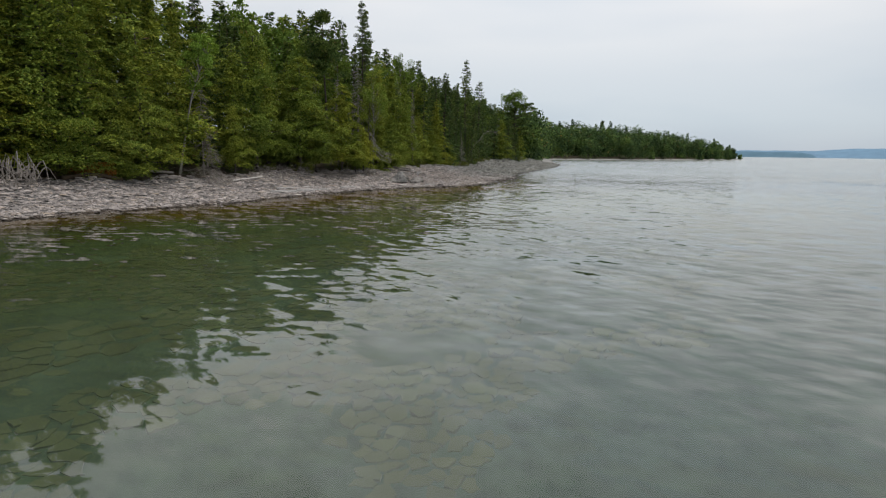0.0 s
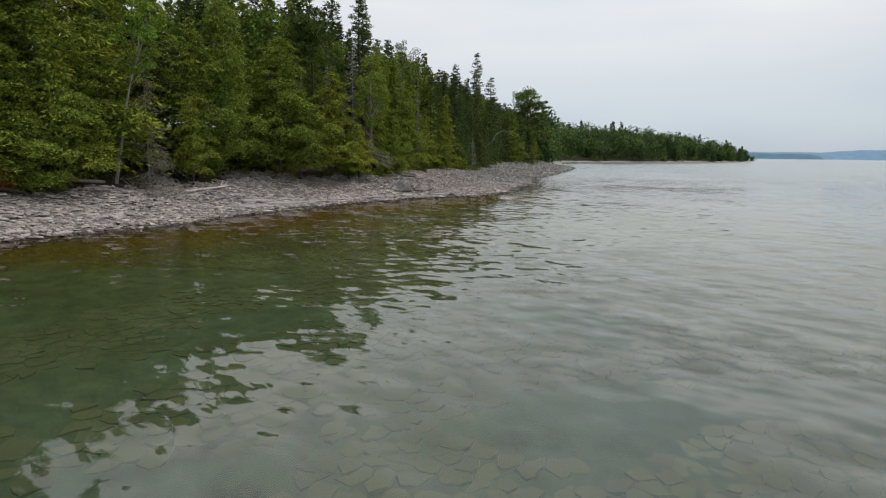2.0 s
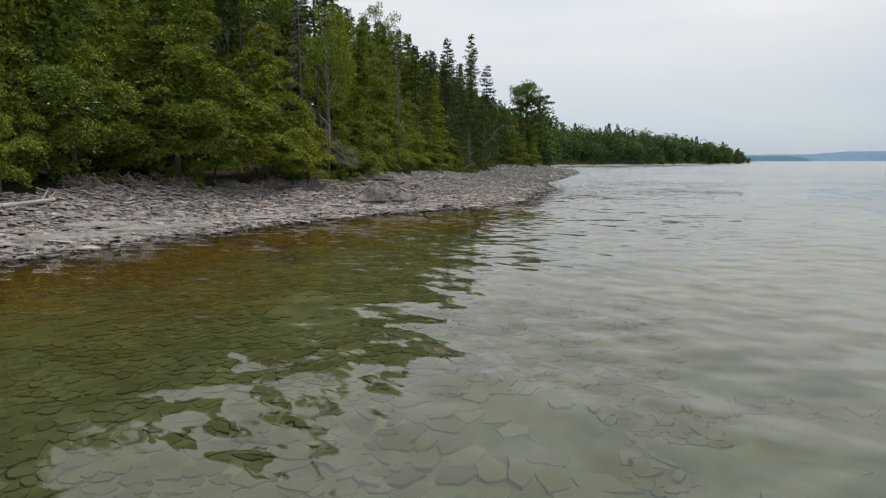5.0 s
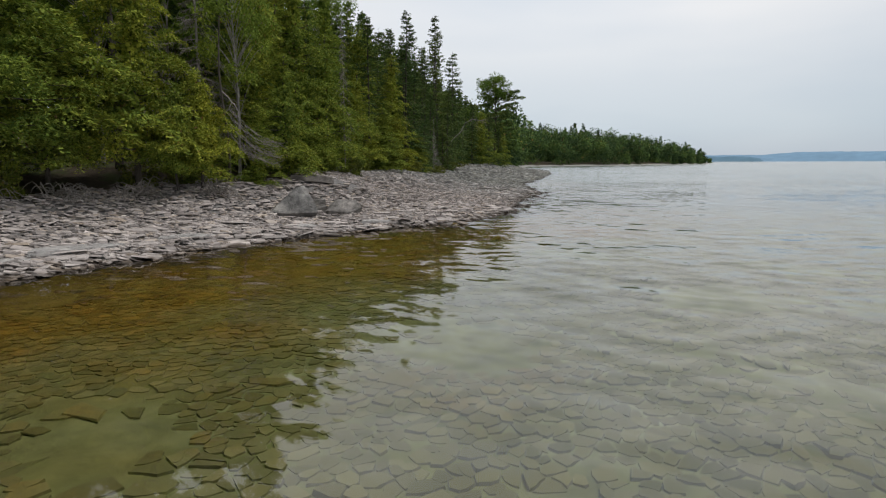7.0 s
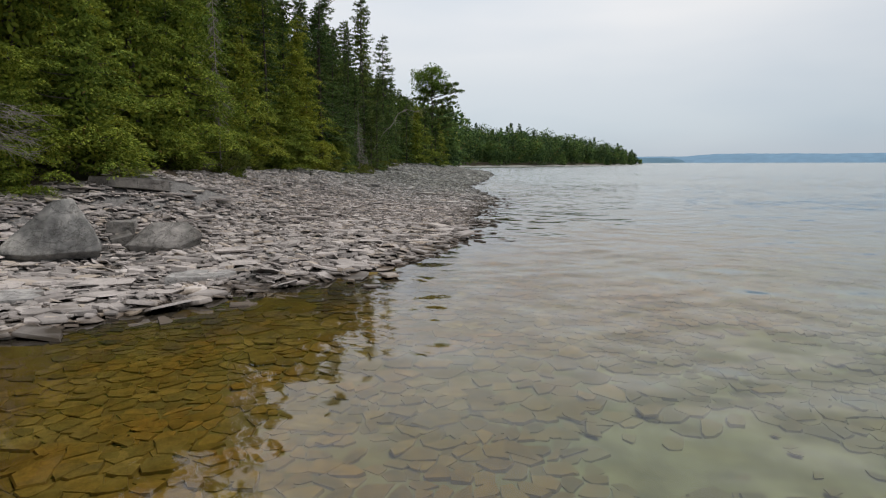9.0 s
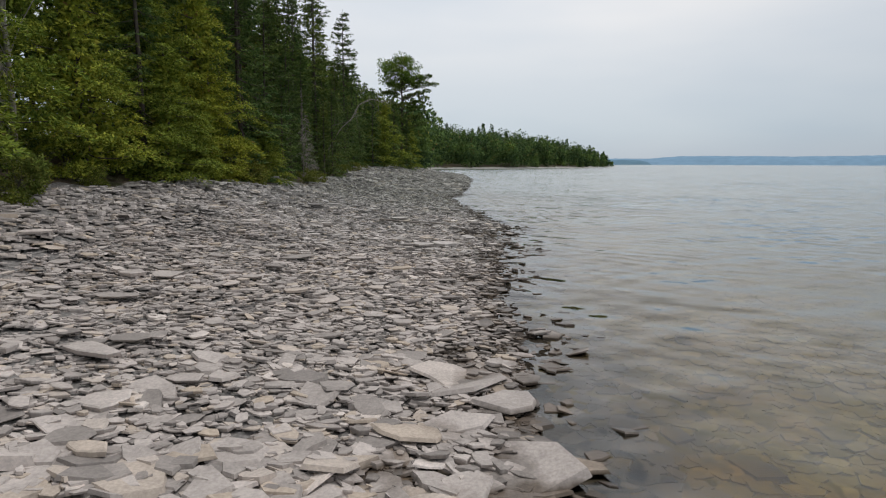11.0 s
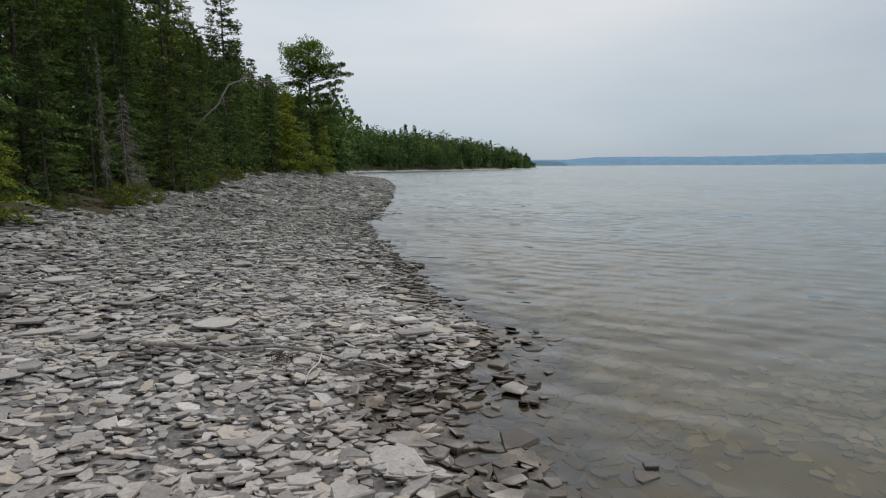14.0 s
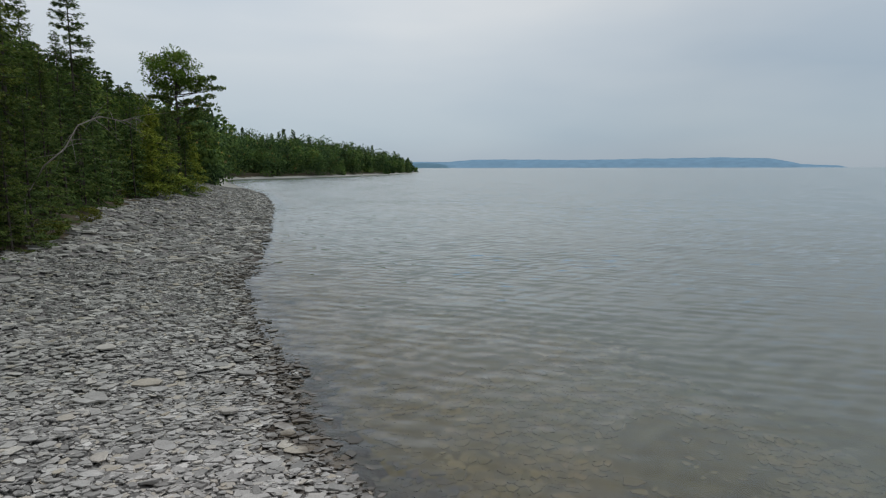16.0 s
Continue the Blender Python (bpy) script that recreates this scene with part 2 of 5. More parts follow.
def water_material():
    m = Nodes("clear_lake_water")
    turn = 0.66                                   # crests run out into the lake

    def ripple(size, stretch, twist):
        """Two random slopes between -0.5 and 0.5 that vary faster across the crests than along them."""
        r = m.add("ShaderNodeMapping")
        r.inputs["Rotation"].default_value = (0, 0, turn + twist)
        m.link(m.place(), r.inputs[0])
        s = m.add("ShaderNodeMapping")
        s.inputs["Scale"].default_value = stretch
        m.link(r.outputs[0], s.inputs[0])
        n = m.add("ShaderNodeTexNoise", Scale=size, Detail=1.0, Roughness=0.4)
        m.link(s.outputs[0], n.inputs["Vector"])
        c = m.add("ShaderNodeVectorMath")
        c.operation = "SUBTRACT"
        m.link(n.outputs["Color"], c.inputs[0])
        c.inputs[1].default_value = (0.5, 0.5, 0.5)
        return c.outputs[0]

    def times(v, k):
        n = m.add("ShaderNodeVectorMath")
        n.operation = "MULTIPLY"
        m.link(v, n.inputs[0])
        n.inputs[1].default_value = k
        return n.outputs[0]

    def plus(a, b):
        n = m.add("ShaderNodeVectorMath")
        n.operation = "ADD"
        m.link(a, n.inputs[0])
        m.link(b, n.inputs[1])
        return n.outputs[0]

    def train(length, twist, distortion):
        """Parallel ripples of one length in metres: a slope between -0.5 and 0.5 across the crests."""
        r = m.add("ShaderNodeMapping")
        r.inputs["Rotation"].default_value = (0, 0, turn + twist)
        m.link(m.place(), r.inputs[0])
        w = m.add("ShaderNodeTexWave", Scale=0.314 / length, Distortion=distortion, Detail=1.5)
        w.inputs["Detail Scale"].default_value = 1.2
        w.bands_direction = "Y"
        m.link(r.outputs[0], w.inputs["Vector"])
        gust = m.scale(m.noise(0.23 / length, 2.0, 0.5), 0.35, 0.65, 0.1, 1.0)
        return m.maths("MULTIPLY", m.maths("SUBTRACT", w.outputs["Fac"], 0.5), gust)

    slope = times(ripple(0.6, (0.38, 1.25, 1.0), 0.0), (0.07, 0.15, 0.0))
    slope = plus(slope, times(ripple(1.7, (0.42, 1.2, 1.0), 0.28), (0.09, 0.20, 0.0)))
    slope = plus(slope, times(ripple(2.6, (0.34, 1.25, 1.0), -0.85), (0.06, 0.20, 0.0)))
    slope = plus(slope, times(ripple(9.0, (0.4, 1.2, 1.0), 0.1), (0.05, 0.10, 0.0)))
    slope = plus(slope, times(ripple(4.2, (0.45, 1.2, 1.0), -0.2), (0.09, 0.16, 0.0)))
    calm = m.scale(m.noise(0.06, 3.0, 0.5), 0.36, 0.64, 0.55, 1.2)
    where = m.add("ShaderNodeSeparateXYZ")
    m.link(m.place(), where.inputs[0])
    off = m.maths("ADD", m.maths("SUBTRACT", where.outputs["X"], m.maths("MULTIPLY", where.outputs["Y"], 0.44)), 29.1)
    inshore = m.scale(off, 20.0, 30.0, 1.0, 0.0)
    rolls = m.maths("ADD", m.maths("MULTIPLY", train(1.05, 0.05, 7.0), 0.07), m.maths("MULTIPLY", train(0.5, -0.15, 6.0), 0.06))
    turned = m.maths("MULTIPLY", train(0.8, -0.95, 6.0), 0.10)
    rolls = m.maths("ADD", rolls, m.maths("MULTIPLY", turned, inshore))
    rolls = m.maths("ADD", rolls, m.maths("MULTIPLY", train(0.6, 0.12, 4.0), m.scale(where.outputs["Y"], 58.0, 72.0, 0.0, 0.16)))
    lean = m.add("ShaderNodeCombineXYZ")
    m.link(m.maths("MULTIPLY", rolls, 0.25), lean.inputs["X"])
    m.link(rolls, lean.inputs["Y"])
    slope = plus(slope, lean.outputs[0])
    lee = m.maths("MAXIMUM", m.scale(off, 2.0, 12.0, 0.5, 1.0), m.scale(where.outputs["Y"], 50.0, 62.0, 0.0, 1.05))
    calm = m.maths("MULTIPLY", calm, lee)
    amp = m.add("ShaderNodeVectorMath")
    amp.operation = "SCALE"
    m.link(slope, amp.inputs[0])
    m.link(calm, amp.inputs["Scale"])
    up = m.add("ShaderNodeVectorMath")
    up.operation = "ADD"
    m.link(amp.outputs[0], up.inputs[0])
    swell = m.add("ShaderNodeCombineXYZ")
    swell.inputs["Z"].default_value = 1.0
    open_water = m.maths("MULTIPLY", m.scale(where.outputs["X"], -2.5, 2.0, 0.0, 0.45), m.scale(where.outputs["Y"], 58.0, 75.0, 1.0, 0.5))
    bay = m.scale(where.outputs["Y"], 60.0, 95.0, 0.0, 1.0)
    push = m.maths("MULTIPLY", m.maths("MAXIMUM", open_water, bay), -0.105)
    wind = m.scale(m.noise(2.6, 3.0, 0.6, stretch=(0.35, 1.0, 1.0), turn=turn), 0.34, 0.66, 0.25, 1.75)
    m.link(m.maths("MULTIPLY", push, wind), swell.inputs["Y"])
    m.link(swell.outputs[0], up.inputs[1])
    norm = m.add("ShaderNodeVectorMath")
    norm.operation = "NORMALIZE"
    m.link(up.outputs[0], norm.inputs[0])
    normal = norm.outputs[0]
    fresnel = m.add("ShaderNodeFresnel")
    fresnel.inputs["IOR"].default_value = 1.66
    m.link(normal, fresnel.inputs["Normal"])
    gloss = m.add("ShaderNodeBsdfGlossy")
    gloss.distribution = "MULTI_GGX"
    m.link(m.maths("MAXIMUM", m.scale(off, 26.0, 55.0, 0.008, 0.05), m.scale(where.outputs["Y"], 90.0, 200.0, 0.0, 0.09)), gloss.inputs["Roughness"])
    gloss.inputs["Color"].default_value = (1, 1, 1, 1)
    m.link(normal, gloss.inputs["Normal"])
    clear = m.add("ShaderNodeBsdfRefraction")
    clear.inputs["Color"].default_value = (0.88, 0.925, 0.865, 1)
    clear.inputs["Roughness"].default_value = 0.0
    clear.inputs["IOR"].default_value = 1.33
    m.link(normal, clear.inputs["Normal"])
    mix = m.add("ShaderNodeMixShader")
    m.link(fresnel.outputs[0], mix.inputs[0])
    # Pale blue diffuse share: scatter and sky reflection put into the water's colour.
    body_light = m.add("ShaderNodeBsdfDiffuse")
    body_light.inputs["Color"].default_value = (0.25, 0.315, 0.325, 1)
    body = m.add("ShaderNodeMixShader")
    m.link(m.maths("MAXIMUM", m.maths("MULTIPLY", m.scale(off, 10.0, 26.0, 0.0, 0.2), m.scale(where.outputs["Y"], 26.0, 50.0, 0.35, 1.0)), m.maths("MULTIPLY", m.scale(where.outputs["Y"], 64.0, 110.0, 0.0, 0.5), m.scale(where.outputs["X"], 2.0, 10.0, 0.1, 1.0))), body.inputs[0])
    m.link(clear.outputs[0], body.inputs[1])
    m.link(body_light.outputs[0], body.inputs[2])
    m.link(body.outputs[0], mix.inputs[1])
    m.link(gloss.outputs[0], mix.inputs[2])
    m.link(mix.outputs[0], m.out.inputs["Surface"])
    return m.mat


M_WATER = water_material()


def leaf_material(name, dark, mid, light, patch=0.55, uneven=0.0):
    m = Nodes(name)
    isl = m.add("ShaderNodeNewGeometry").outputs["Random Per Island"]
    obj = m.add("ShaderNodeObjectInfo").outputs["Random"]
    c = m.ramp(isl, (0.0, dark), (0.5, mid), (0.96, light), (1.0, (0.16, 0.11, 0.05)))
    c = m.mix(m.scale(m.noise(patch, 3.0), 0.35, 0.65, 0.0, 0.6), c, m.mix(1.0, c, (1.35, 1.12, 0.7), "MULTIPLY"))
    c = m.mix(m.scale(obj, 0.0, 0.6, 0.5, 0.0), c, m.mix(1.0, c, (0.62, 0.80, 0.88), "MULTIPLY"))
    c = m.mix(m.scale(obj, 0.65, 1.0, 0.0, 0.42), c, m.mix(1.0, c, (1.45, 1.25, 0.9), "MULTIPLY"))
    if uneven:
        c = m.mix(uneven, c, m.ramp(m.noise(patch * 0.8, 2.0, 0.6), (0.36, (0.5, 0.52, 0.62)), (0.5, (1, 1, 1)), (0.64, (1.6, 1.5, 1.15))), "MULTIPLY")
    m.link(c, m.bsdf.inputs["Base Color"])
    m.bsdf.inputs["Roughness"].default_value = 0.85
    m.bsdf.inputs["Specular IOR Level"].default_value = 0.1
    thin = m.add("ShaderNodeBsdfTranslucent")
    m.link(c, thin.inputs["Color"])
    mix = m.add("ShaderNodeMixShader")
    mix.inputs[0].default_value = 0.2
    m.link(m.bsdf.outputs[0], mix.inputs[1])
    m.link(thin.outputs[0], mix.inputs[2])
    m.link(mix.outputs[0], m.out.inputs["Surface"])
    return m.mat


M_CEDAR = leaf_material("cedar_sprays", (0.072, 0.113, 0.021), (0.165, 0.222, 0.037), (0.300, 0.350, 0.058))
M_SPRUCE = leaf_material("spruce_needles", (0.034, 0.064, 0.024), (0.076, 0.126, 0.040), (0.150, 0.212, 0.062))
M_BROAD = leaf_material("broad_leaves", (0.062, 0.106, 0.020), (0.119, 0.188, 0.035), (0.188, 0.269, 0.056))
M_LIME = leaf_material("light_green_leaves", (0.10, 0.16, 0.026), (0.19, 0.29, 0.045), (0.29, 0.40, 0.07))
M_SHRUB = leaf_material("shrub_leaves", (0.061, 0.081, 0.016), (0.115, 0.142, 0.030), (0.189, 0.203, 0.047))
M_RUST = leaf_material("dead_orange_foliage", (0.09, 0.045, 0.012), (0.17, 0.085, 0.02), (0.26, 0.15, 0.04))
M_FAR = leaf_material("far_wood_leaves", (0.045, 0.083, 0.034), (0.070, 0.122, 0.046), (0.105, 0.168, 0.060), 0.16, 1.0)


def wood_material(name, dark, light, along=6.0):
    m = Nodes(name)
    co = m.add("ShaderNodeTexCoord").outputs["Object"]
    g = m.noise(along, 6.0, 0.65, co, (3.0, 3.0, 0.5))
    big = m.noise(1.1, 3.0, 0.5, co)
    c = m.ramp(g, (0.3, dark), (0.7, light))
    c = m.mix(0.4, c, m.ramp(big, (0.35, (0.6, 0.6, 0.6)), (0.65, (1.15, 1.15, 1.15))), "MULTIPLY")
    return m.done(c, 0.9, m.bump(g, 0.6, 0.02), 0.2)


M_BARK = wood_material("grey_brown_bark", (0.036, 0.030, 0.025), (0.115, 0.10, 0.084))
M_BIRCH = wood_material("pale_birch_bark", (0.13, 0.12, 0.10), (0.36, 0.34, 0.30))
M_DEAD = wood_material("weathered_dead_wood", (0.13, 0.115, 0.10), (0.33, 0.30, 0.27))
M_BLEACHED = wood_material("bleached_driftwood", (0.34, 0.31, 0.28), (0.62, 0.59, 0.55))
M_DARKWOOD = wood_material("dark_rotten_wood", (0.03, 0.025, 0.02), (0.10, 0.07, 0.045))


def boulder_material(name, a, b, c):
    """Broken rock: mottled faces, dark cracks and bedding lines, a grain that catches the light."""
    m = Nodes(name)
    big, mid, fine = m.noise(1.3, 4.0, 0.55), m.noise(6.0, 6.0, 0.65), m.noise(45.0, 5.0, 0.7)
    col = m.ramp(big, (0.34, a), (0.5, b), (0.66, c))
    col = m.mix(0.75, col, m.ramp(mid, (0.32, (0.5, 0.49, 0.48)), (0.5, (1, 1, 1)), (0.68, (1.4, 1.38, 1.34))), "MULTIPLY")
    col = m.mix(0.4, col, m.ramp(fine, (0.3, (0.6, 0.6, 0.6)), (0.7, (1.25, 1.24, 1.22))), "MULTIPLY")
    beds = m.noise(3.2, 5.0, 0.7, stretch=(0.8, 0.8, 1.5), turn=0.6)
    crack = m.maths("ABSOLUTE", m.maths("SUBTRACT", beds, 0.5), 0.0)
    line = m.scale(crack, 0.0, 0.025, 1.0, 0.0)
    col = m.mix(m.maths("MULTIPLY", line, 0.35), col, m.mix(1.0, col, (0.28, 0.26, 0.24), "MULTIPLY"))
    h = m.maths("ADD", m.maths("ADD", m.maths("MULTIPLY", mid, 0.7), m.maths("MULTIPLY", fine, 0.12)), m.maths("MULTIPLY", line, -0.5))
    return m.done(col, 0.85, m.bump(h, 0.7, 0.04))


M_BOULDER = boulder_material("grey_boulder", (0.085, 0.083, 0.08), (0.185, 0.18, 0.172), (0.39, 0.372, 0.345))
M_BOULDER_BROWN = boulder_material("brown_boulder", (0.09, 0.08, 0.072), (0.16, 0.15, 0.138), (0.27, 0.25, 0.232))
M_SLAB = boulder_material("grey_limestone_ledge", (0.27, 0.26, 0.25), (0.35, 0.335, 0.32), (0.42, 0.40, 0.385))
M_LEDGE = boulder_material("dark_ledge_rock", (0.085, 0.078, 0.07), (0.13, 0.118, 0.108), (0.19, 0.175, 0.16))


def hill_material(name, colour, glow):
    """Hills some kilometres off; the air's blue haze is put into their colour and a faint glow."""
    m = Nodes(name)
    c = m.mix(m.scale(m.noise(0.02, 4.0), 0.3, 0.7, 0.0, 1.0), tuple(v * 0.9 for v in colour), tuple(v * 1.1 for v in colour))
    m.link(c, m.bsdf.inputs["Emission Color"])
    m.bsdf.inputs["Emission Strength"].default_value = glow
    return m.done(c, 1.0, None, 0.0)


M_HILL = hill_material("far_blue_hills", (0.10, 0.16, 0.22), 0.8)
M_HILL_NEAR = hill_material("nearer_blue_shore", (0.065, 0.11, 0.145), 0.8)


# ---- the shore's plan ----
SHORE = np.array([(-260, -420), (-110, -180), (-45, -40), (-30, -5), (-21.5, 15), (-18.3, 22), (-16.6, 26), (-13.5, 32), (-11.5, 40), (-9.2, 45.5),
                  (-7.5, 49), (-5.2, 51.8), (-3.2, 53.6), (-1.4, 55.8), (-0.3, 58.4), (0.4, 63), (1.1, 67.5), (1.95, 71.3), (1.6, 73.1),
                  (2.1, 74.2), (2.9, 75.6), (3.2, 80), (2.85, 86.5), (3.2, 93), (5.5, 103), (8.0, 117), (12.5, 145), (15.5, 175),
                  (17, 230), (19, 285), (25, 312), (45, 327), (78, 360), (134, 433), (195, 534), (200, 565), (150, 640), (-400, 1500), (-2500, 4000)], float)


def shore_offset(x, y):
    """Metres inland of the waterline (negative out in the lake)."""
    p = np.stack([np.asarray(x, float).ravel(), np.asarray(y, float).ravel()], 1)
    best, side = np.full(len(p), 1e18), np.ones(len(p))
    for a, b in zip(SHORE[:-1], SHORE[1:]):
        d = b - a
        f = np.clip(((p - a) @ d) / (d @ d), 0, 1)
        off = p - (a + f[:, None] * d)
        dist = (off ** 2).sum(1)
        cross = d[0] * (p[:, 1] - a[1]) - d[1] * (p[:, 0] - a[0])
        near = dist < best - 1e-9
        best = np.where(near, dist, best)
        side = np.where(near, np.sign(cross), side)
    return (np.sqrt(best) * side).reshape(np.shape(x))


def waves(x, y, seed, size):
    """A smooth random field of about -1 to 1, with bumps of that size in metres."""
    r = np.random.RandomState(seed)
    out = np.zeros(np.shape(x))
    for n in range(9):
        a, k, ph = r.uniform(0, 2 * math.pi), 2 * math.pi / size * r.uniform(0.6, 1.7), r.uniform(0, 6.28)
        out = out + np.sin((np.cos(a) * x + np.sin(a) * y) * k + ph)
    return out / 3.2


D_KEYS = [-6000, -400, -60, -30, -15, -8, -3, 0, 4, 6, 8, 12, 30, 80, 200, 6000]
Z_KEYS = [-30, -14, -3.6, -1.7, -0.85, -0.5, -0.24, 0, 0.33, 0.68, 1.2, 1.9, 3.2, 7.5, 13, 18]


def land(x, y):
    """Height of the ground."""
    x, y = np.asarray(x, float), np.asarray(y, float)
    d = shore_offset(x, y) + 0.35 * waves(x, y, 3, 5.0) + 0.2 * waves(x, y, 4, 1.6)
    z = np.interp(d, D_KEYS, Z_KEYS)
    z = z + 0.03 * waves(x, y, 5, 2.2) * np.clip(np.abs(d) / 3, 0.3, 1) + 0.1 * waves(x, y, 6, 9.0) * np.clip(np.abs(d) / 8, 0, 1)
    z = z + 0.06 * np.exp(-((x - 1.1) ** 2 + (y - 72.6) ** 2) / 3.0)     # a low spit of stones
    z = z - 0.34 * np.exp(-((x + 7.7) ** 2 + (y - 56.3) ** 2) / 4.5)      # a shallow dip round the two boulders
    return z


def shore_at(y, d):
    """The place d metres inland of the waterline, at the shore's point of that y."""
    n = int(np.clip(np.searchsorted(SHORE[:33, 1], y) - 1, 0, 31))
    a, b = SHORE[n], SHORE[n + 1]
    f = (y - a[1]) / (b[1] - a[1])
    t = (b - a) / np.linalg.norm(b - a)
    return a + f * (b - a) + d * np.array((-t[1], t[0]))


# ---- mesh helpers ----
def mesh_from(name, verts, *face_sets):
    """A mesh from arrays of vertices and of faces with the same number of corners."""
    me = bpy.data.meshes.new(name)
    verts = np.asarray(verts, np.float32)
    me.vertices.add(len(verts))
    me.vertices.foreach_set("co", verts.ravel())
    face_sets = [np.asarray(f, np.int32) for f in face_sets if len(f)]
    loops = np.concatenate([f.ravel() for f in face_sets])
    sizes = np.concatenate([np.full(len(f), f.shape[1], np.int32) for f in face_sets])
    me.loops.add(len(loops))
    me.loops.foreach_set("vertex_index", loops)
    me.polygons.add(len(sizes))
    me.polygons.foreach_set("loop_start", np.concatenate([[0], np.cumsum(sizes)[:-1]]).astype(np.int32))
    me.update(calc_edges=True)
    return me


def shade(me, smooth):
    me.polygons.foreach_set("use_smooth", np.full(len(me.polygons), smooth))
    return me


def thing(name, label, category, group="", kind="", data=None, at=None):
    ob = new(name, data)
    if at is not None:
        ob.matrix_basis = at
    return tagged(ob, label, category, group, kind)


def part(name, me, material, parent, label=""):
    """One mesh object under a thing or a part."""
    ob = new(name, me)
    if material is not None and not len(me.materials):
        me.materials.append(material)
    ob.parent = parent
    return tagged(ob, label)


class Tubes:
    """Tapered branches gathered into one mesh."""

    def __init__(self, sides=6):
        self.v, self.f, self.n, self.sides = [], [], 0, sides

    def add(self, points, radii, sides=None):
        s = sides or self.sides
        p = np.asarray(points, float)
        k = len(p)
        t = np.gradient(p, axis=0)
        t /= np.linalg.norm(t, axis=1)[:, None] + 1e-9
        ref = np.where(np.abs(t[:, 2:3]) > 0.9, np.array([[1.0, 0, 0]]), np.array([[0, 0, 1.0]]))
        u = np.cross(t, ref)
        u /= np.linalg.norm(u, axis=1)[:, None] + 1e-9
        w = np.cross(t, u)
        a = np.linspace(0, 2 * math.pi, s, endpoint=False)
        ring = p[:, None] + (np.cos(a)[None, :, None] * u[:, None] + np.sin(a)[None, :, None] * w[:, None]) * np.asarray(radii, float)[:, None, None]
        self.v.append(ring.reshape(-1, 3))
        i, j = np.meshgrid(np.arange(k - 1), np.arange(s), indexing="ij")
        q = np.stack([i * s + j, i * s + (j + 1) % s, (i + 1) * s + (j + 1) % s, (i + 1) * s + j], -1).reshape(-1, 4)
        self.f.append(q + self.n)
        self.n += k * s

    def mesh(self, name):
        return shade(mesh_from(name, np.concatenate(self.v), np.concatenate(self.f)), True)


def sprays(p, d, up, length, width, fold=0.25):
    """Leaf sprays: a folded diamond each, from its foot p along d."""
    d = d / (np.linalg.norm(d, axis=1)[:, None] + 1e-9)
    s = np.cross(d, up)
    s /= np.linalg.norm(s, axis=1)[:, None] + 1e-9
    n = np.cross(s, d)
    L, W = np.asarray(length)[:, None], np.asarray(width)[:, None]
    mid = p + d * L * 0.45
    v = np.stack([p, mid + s * W - n * W * fold, p + d * L, mid - s * W - n * W * fold], 1)
    return v


def fronds(p, d, up, length, width):
    """Feathery sprays: three narrow diamonds fanned from one foot."""
    d = unit_rows(d)
    s = unit_rows(np.cross(d, up))
    length = np.asarray(length)
    out = [sprays(p, d, up, length, width)]
    for turn in (-1, 1):
        out.append(sprays(p + d * (length * 0.12)[:, None], d * 0.86 + s * 0.42 * turn, up, length * 0.78, width))
    return np.stack(out, 1).reshape(-1, 4, 3)


def unit_rows(v):
    return v / (np.linalg.norm(v, axis=1)[:, None] + 1e-9)


def spray_mesh(name, quads):
    v = np.concatenate(quads).reshape(-1, 3)
    k = np.arange(len(v) // 4)[:, None] * 4
    return shade(mesh_from(name, v, np.concatenate([k + [0, 1, 2], k + [0, 2, 3]])), False)


# ---- ground, water, distance ----
def axis_lines(dense_from, dense_to, step, far):
    mid = np.arange(dense_from, dense_to + step, step)
    out, s = [], step
    lo, hi = [dense_from], [dense_to]
    while hi[-1] < far:
        s *= 1.17
        hi.append(hi[-1] + s)
        lo.append(lo[-1] - s)
    return np.concatenate([lo[:0:-1], mid, hi[1:]])


gx, gy = axis_lines(-34, 26, 0.45, 6000), axis_lines(0, 130, 0.5, 6000)
gx = np.concatenate([gx[gx <= 26], np.arange(27, 215, 2.5), gx[gx > 216]])
gy = np.concatenate([gy[gy <= 130], np.arange(131, 570, 2.5), gy[gy > 571]])
X, Y = np.meshgrid(gx, gy)
Zg = land(X, Y)
nx, ny = len(gx), len(gy)
i, j = np.meshgrid(np.arange(ny - 1), np.arange(nx - 1), indexing="ij")
k = (i * nx + j).reshape(-1, 1)
me = mesh_from("ground", np.stack([X, Y, Zg], -1).reshape(-1, 3), k + [0, 1, nx + 1, nx])
for mt in (M_GRAVEL, M_LITTER, M_BED, M_STONE_ONE):
    me.materials.append(mt)
cd = shore_offset((X[:-1, :-1] + X[1:, 1:]) / 2, (Y[:-1, :-1] + Y[1:, 1:]) / 2).ravel()
TREELINE_Y = (10, 48, 54, 60, 72, 80, 90, 100, 113, 143, 205)
TREELINE_D = (8.8, 7.4, 8.0, 9.0, 9.6, 8.8, 7.0, 8.1, 9.9, 11.2, 11.0)
edge = np.interp(Y[:-1, :-1], TREELINE_Y, TREELINE_D).ravel() + 0.2 + 0.3 * waves(X[:-1, :-1], Y[:-1, :-1], 8, 6.0).ravel()
cell = np.maximum(*np.broadcast_arrays(np.diff(gx)[None], np.diff(gy)[:, None])).ravel()
far_side = Y[:-1, :-1].ravel() > 205
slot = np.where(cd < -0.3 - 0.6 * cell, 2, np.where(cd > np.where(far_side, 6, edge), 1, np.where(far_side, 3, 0)))
